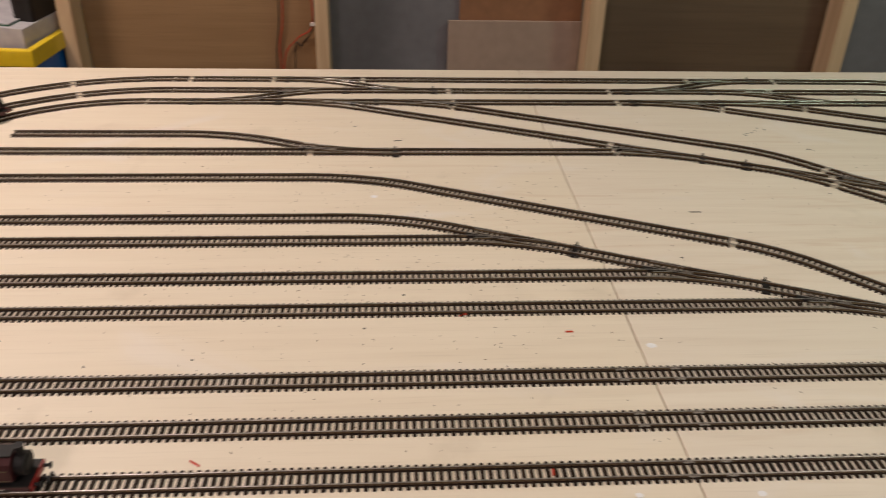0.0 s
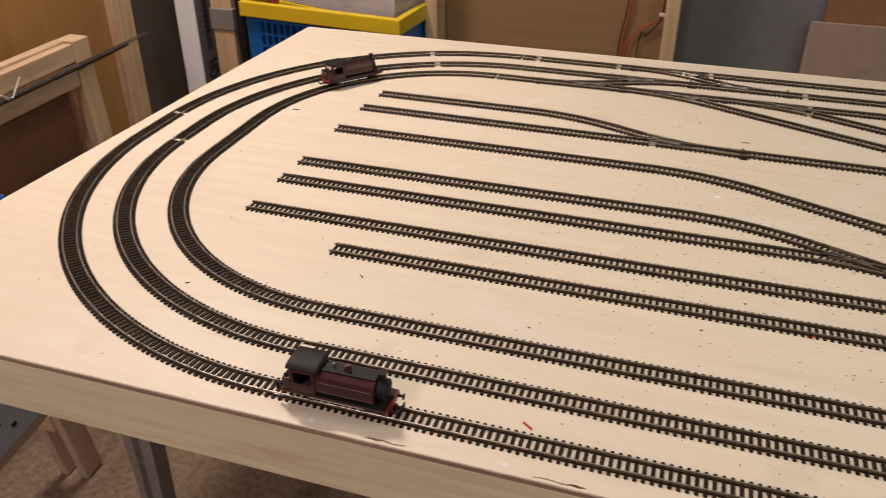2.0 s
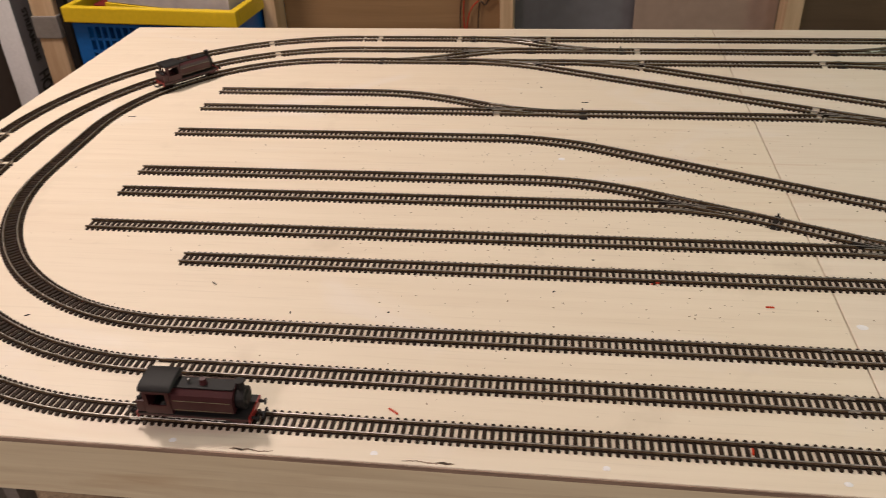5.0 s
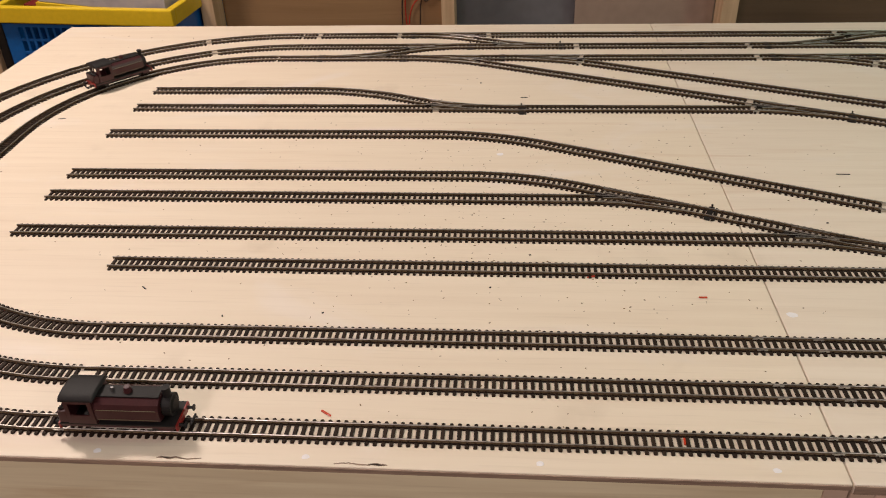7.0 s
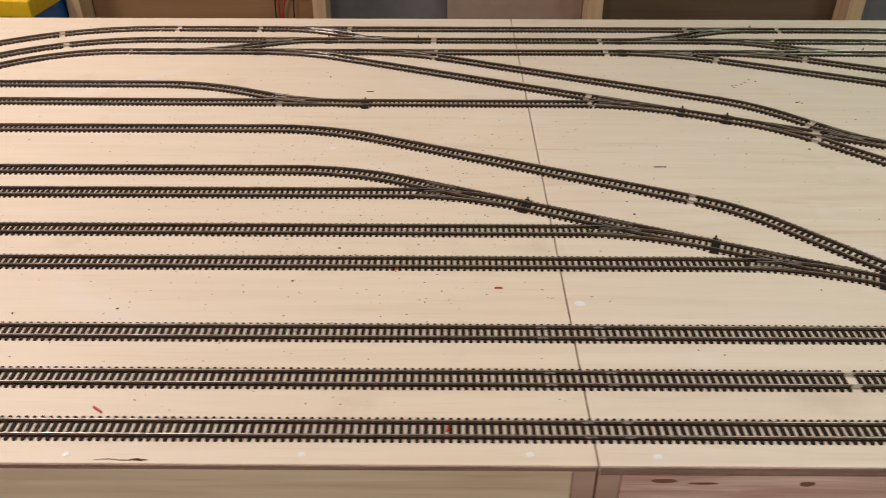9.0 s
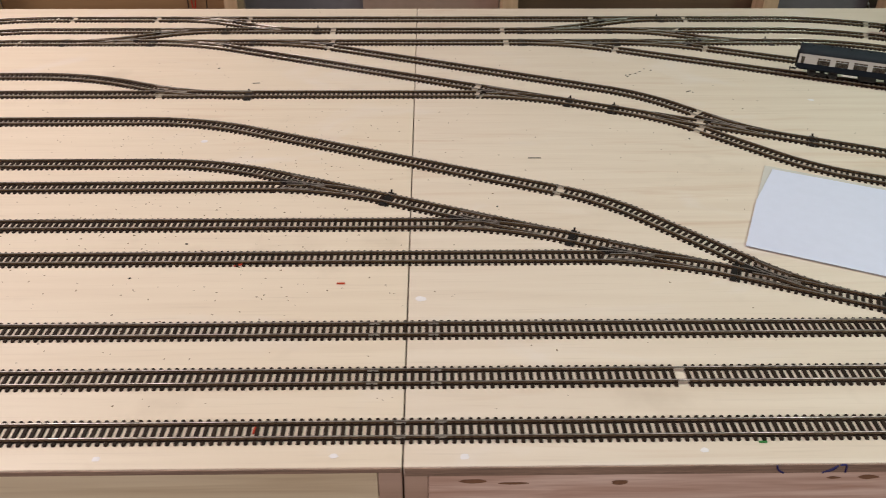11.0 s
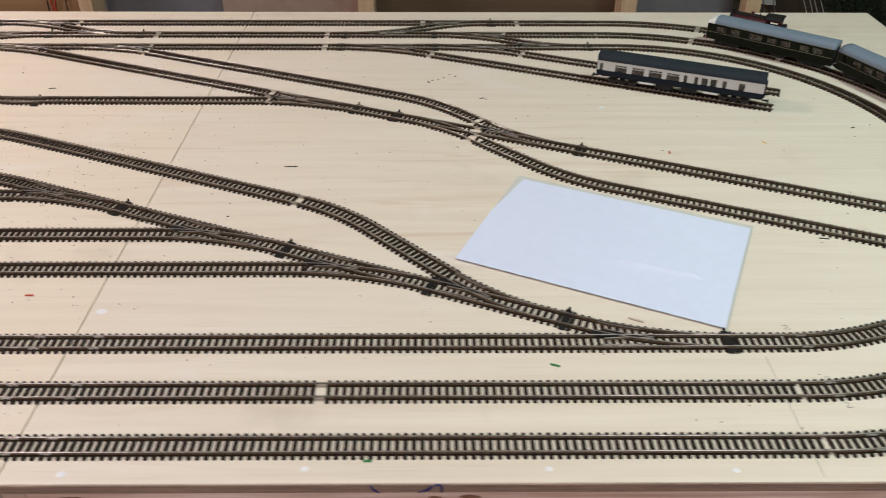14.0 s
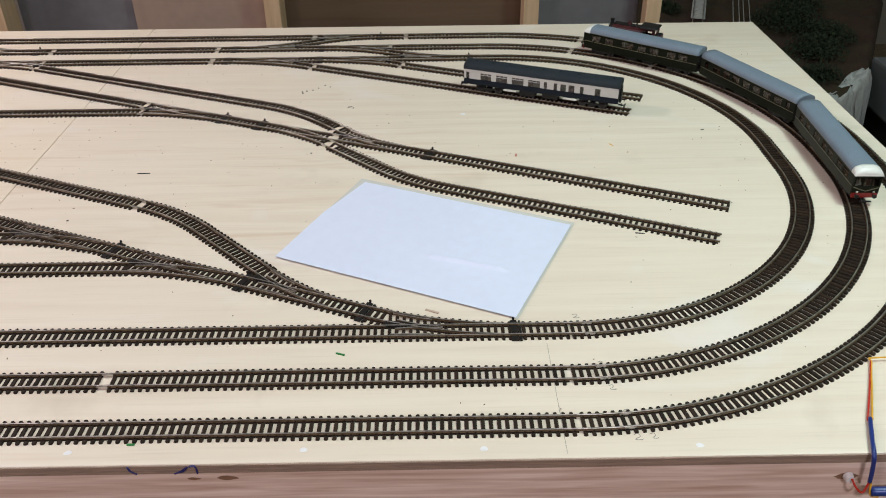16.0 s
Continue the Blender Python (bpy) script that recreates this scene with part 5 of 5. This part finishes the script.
part("red_tail", tube([(0.971, -0.005, H - 0.026), (0.966, -0.008, H - 0.038), (0.960, -0.006, H - 0.034), (0.957, -0.001, H - 0.028)], 0.0010), RED_WIRE, feed, smooth=True)
part("yellow_tail", tube([(0.972, -0.005, H - 0.026), (0.973, -0.009, H - 0.04), (0.980, -0.010, H - 0.042)], 0.0010), YELLOW_WIRE, feed, smooth=True)
part("cable_end", tube([(0.973, -0.008, H - 0.037), (1.0, -0.010, H - 0.035), (1.04, -0.010, H - 0.036), (1.08, -0.004, H - 0.04)], 0.0045), BLUE_WIRE, feed, "dark blue sleeved cable", smooth=True)
bm = bmesh.new()
add_cyl(bm, Matrix.Translation((0.956, 0.0015, H - 0.030)) @ Matrix.Rotation(radians(90), 4, "X"), 0.0048, 0.0038, 0.005, 16)
part("grommet", bm, WHITE_PLASTIC, feed, "white plastic grommet")


def flake(name, label, x, y, sx, sy, h, mat, z=H, category="scrap", turn=0.0):
    bm = bmesh.new()
    add_box(bm, -sx / 2, sx / 2, -sy / 2, sy / 2, 0, h, min(h, sx, sy) * 0.2)
    return tagged(part(name, bm, mat, None, m=Matrix.Translation((x, y, z)) @ Matrix.Rotation(radians(turn), 4, "Z")), label, category)


for x, y, a, ln in ((-0.193, 0.297, 20, 0.010), (-0.074, 0.261, 0, 0.009), (-0.457, 0.067, -35, 0.012), (-0.131, 0.045, 85, 0.008), (-0.85, 0.212, 40, 0.006), (0.708, 0.595, 80, 0.007)):
    flake("insulation_scrap", "short curled scrap of red wire insulation", x, y, ln, 0.0018, 0.0015, RED_PLASTIC, category="wire scrap", turn=a)
flake("insulation_scrap", "short scrap of green wire insulation", 0.489, 0.147, 0.010, 0.0018, 0.0014, material("green_scrap", (0.03, 0.22, 0.04), 0.4), category="wire scrap", turn=-20)
flake("insulation_scrap", "short scrap of green wire insulation", 0.312, 0.0265, 0.007, 0.0018, 0.0014, material("green_scrap_b", (0.03, 0.22, 0.04), 0.4), category="wire scrap")
flake("insulation_scrap", "thin scrap of yellow wire insulation", 0.855, 0.626, 0.008, 0.001, 0.001, YELLOW_WIRE, category="wire scrap", turn=-50)
for x, y, ln, a in ((0.170, 0.553, 0.018, 0), (-0.263, 0.821, 0.012, 5), (-1.029, 0.730, 0.012, 10), (-0.707, 0.260, 0.008, -40), (0.447, 0.783, 0.008, 20), (1.007, 0.676, 0.005, 0), (0.844, 0.372, 0.012, -10), (-0.901, 0.183, 0.006, 30)):
    flake("wire_offcut", "thin dark wire offcut lying on plywood", x, y, ln, 0.0012, 0.001, CHASSIS, category="wire scrap", turn=a)

flake("wood_flake", "small rust-brown wood flake beside the track", 0.583, 0.217, 0.016, 0.0025, 0.0012, PINE_DARK, category="wood chip", turn=-25)
for which, side, share in (("outer", -1, 0.16), ("outer", -1, 0.30), ("outer", -1, 0.345), ("outer", -1, 0.62), ("middle", -1, 0.31), ("middle", -1, 0.7), ("inner", -1, 0.33), ("outer", 1, 0.2), ("inner", 1, 0.28), ("inner", 1, 0.05), ("middle", 1, 0.12), ("outer", 1, 0.06)):
    path = TURNS[which, side]
    px, py, _ = at(path, (math.floor(path[0][-1] * share / PITCH) + 0.5) * PITCH)
    bm = bmesh.new()
    add_cyl(bm, Matrix.Translation((px, py, H + 0.0024)), 0.0009, 0.0007, 0.0008, 10)
    tagged(part("track_pin", bm, CHROME), "tiny bright pin head in a track sleeper", "pin", "track pins")

# filled screw heads along the board
for x, y, r in ((-0.655, 0.012, 0.006), (-0.465, 0.013, 0.006), (-0.259, 0.014, 0.006), (-0.059, 0.015, 0.006), (0.053, 0.013, 0.007), (0.259, 0.018, 0.006), (0.468, 0.017, 0.006), (0.629, 0.015, 0.006), (0.821, 0.015, 0.006), (0.014, 0.233, 0.010), (0.635, 0.748, 0.008), (-0.301, 0.608, 0.009)):
    bm = bmesh.new()
    r *= 0.75
    ring = [bm.verts.new((x + r * (0.8 + 0.25 * noise.noise(Vector((math.cos(k * 0.45), math.sin(k * 0.45), x * 9)))) * math.cos(k * 0.4488), y + r * 0.8 * (0.8 + 0.25 * noise.noise(Vector((math.cos(k * 0.45), math.sin(k * 0.45), y * 31)))) * math.sin(k * 0.4488), H + 0.0003)) for k in range(14)]
    top = bm.verts.new((x, y, H + 0.0007))
    for k in range(14):
        bm.faces.new((ring[k], ring[(k + 1) % 14], top))
    tagged(part("filler_spot", bm, FILLER), "smooth white filler spot over a screw hole", "filler spot", "filled screw holes", "")

# sawdust, chips and ballast grains
chip_rng = random.Random(12)
CHIP_MAT = material("wood_chip", (0.23, 0.135, 0.06), 0.8, vary=0.6, scale=300, bump=0)
bm = bmesh.new()
for _ in range(1200):
    if chip_rng.random() < 0.55:
        x, y = chip_rng.gauss(-0.28, 0.20), chip_rng.gauss(0.46, 0.19)
    else:
        x, y = chip_rng.uniform(XL + 0.05, XR - 0.05), chip_rng.uniform(0.02, YB - 0.02)
    if not (XL + 0.02 < x < XR - 0.02 and 0.01 < y < YB - 0.01):
        continue
    s = chip_rng.uniform(0.00028, 0.00078)
    add_box(bm, -s * chip_rng.uniform(0.8, 2.2), s, -s * 0.5, s * 0.5, 0, s * 0.8, m=Matrix.Translation((x, y, H)) @ Matrix.Rotation(chip_rng.uniform(0, 3.1), 4, "Z"))
tagged(part("sawdust_grains", bm, CHIP_MAT), "scattered brown sawdust grains and chips on plywood", "sawdust", kind="stuff")
bm = bmesh.new()
for x, y in ((0.395, 0.880), (0.385, 0.868), (0.376, 0.859), (0.366, 0.855), (0.358, 0.852), (0.405, 0.873), (0.453, 0.779), (0.403, 0.611), (0.109, 0.423), (-0.262, 0.341), (-0.338, 0.886), (-0.6, 0.211), (-0.49, 0.22), (-0.308, 0.273), (0.584, 0.046), (0.60, 0.047), (0.36, 0.846)):
    add_box(bm, -0.0012, 0.0013, -0.0007, 0.0007, 0, 0.001, m=Matrix.Translation((x, y, H)) @ Matrix.Rotation(chip_rng.uniform(0, 3.1), 4, "Z"))
tagged(part("dark_crumbs", bm, CHASSIS), "dark crumbs of soil scattered on plywood", "crumbs", kind="stuff")

# wear on the front edge: bruises, marker strokes, knots and a pencil line
for x, ln in ((-0.575, 0.030), (-0.418, 0.036), (-0.59, 0.012), (-0.40, 0.012)):
    bm = bmesh.new()
    for k in range(9):
        u = k / 8
        add_box(bm, -0.0025, 0.0025, -0.0004, 0.0002 + 0.0007 * math.sin(u * 3.1) * chip_rng.uniform(0.5, 1.2), 0, 0.0004, m=Matrix.Translation((x + ln * (u - 0.5), YE + 0.0038 + 0.0008 * math.sin(u * 7), H)) @ Matrix.Rotation(chip_rng.uniform(-0.25, 0.25), 4, "Z"))
    tagged(part("edge_bruise", bm, PLY_EDGE), "dark splintered bruise along the plywood edge", "edge damage", "edge damage")
for x, pts in ((0.312, [(0.004, 0.010), (0.006, 0.005), (0.011, 0.001)]), (0.362, [(-0.006, 0.001), (0.0, 0.004), (0.006, 0.009), (0.002, 0.004), (-0.004, 0.002)]), (0.374, [(-0.004, 0.0095), (0.001, 0.0098), (0.002, 0.001)])):
    tagged(part("marker_stroke", tube([(x + u, YE - 0.0014, H - 0.0112 + z) for u, z in pts], 0.0009, 6), BLUE_INK), "dark blue marker stroke on the plywood edge", "marker stroke", "marker strokes")
for x, y, size in ((0.752, 0.127, 0.006), (0.757, 0.092, 0.006), (0.764, 0.058, 0.006), (0.768, 0.0265, 0.007), (0.783, 0.0275, 0.006), (0.738, 0.205, 0.006)):
    loop = [(x + size * (u + 0.12 * chip_rng.uniform(-1, 1)), y + size * v, H + 0.0002) for u, v in ((-0.5, 0.4), (0.1, 0.6), (0.2, 0.1), (-0.3, -0.4), (0.4, -0.5), (0.6, -0.3))]
    tagged(part("pencil_scribble", tube(loop, 0.0003, 5), PENCIL), "small pencil mark scribbled beside a rail joint", "pencil mark", "pencil marks")
tagged(part("pencil_line", box(0.7017, 0.7021, 0.008, 0.160, H, H + 0.0002), PENCIL), "faint grey pencil line across the plywood", "pencil line")
KNOT = material("knot_wood", (0.27, 0.15, 0.085), 0.6, vary=0.4, scale=120, stretch=(0.3, 1, 1), bump=0.1)
for x, z, rx, rz in ((0.060, 0.729, 0.012, 0.0028), (0.095, 0.726, 0.014, 0.0016), (0.186, 0.726, 0.007, 0.003), (0.370, 0.7295, 0.006, 0.0016), (0.400, 0.730, 0.009, 0.0028), (0.955, 0.7185, 0.010, 0.004)):
    bm = bmesh.new()
    ring = [bm.verts.new((x + rx * (1 + 0.3 * noise.noise(Vector((k * 0.7, x * 7, 1)))) * math.cos(k * 0.3927), YE + 0.0017, z + rz * (1 + 0.3 * noise.noise(Vector((k * 0.7, 5, x * 7)))) * math.sin(k * 0.3927))) for k in range(16)]
    bm.faces.new(ring)
    tagged(part("timber_knot", bm, KNOT), "dark brown knot in the pine front rail", "knot", "knots in the pine rail")

# ---- sleepers, placed last ----
for ob, rows in TRACK_SLEEPERS:
    for x, y, h in rows:
        one = new("sleeper", BROAD_SLEEPER if math.cos(h) < 0.9 and abs(x) > 0.75 else SLEEPER_MESH)
        one.parent = ob
        one.matrix_basis = Matrix.Translation((x, y, 0)) @ Matrix.Rotation(h, 4, "Z")
for ob, spans in POINT_TIMBERS:
    for (x, y, h), across in spans:
        reach = round(abs(across) + 0.0150, 3)
        if reach not in TIMBERS:
            TIMBERS[reach] = timber_mesh(reach)
        one = new("timber", TIMBERS[reach])
        one.parent = ob
        one.matrix_basis = Matrix.Translation((x, y, 0)) @ Matrix.Rotation(h + (0 if across > 0 else math.pi), 4, "Z")
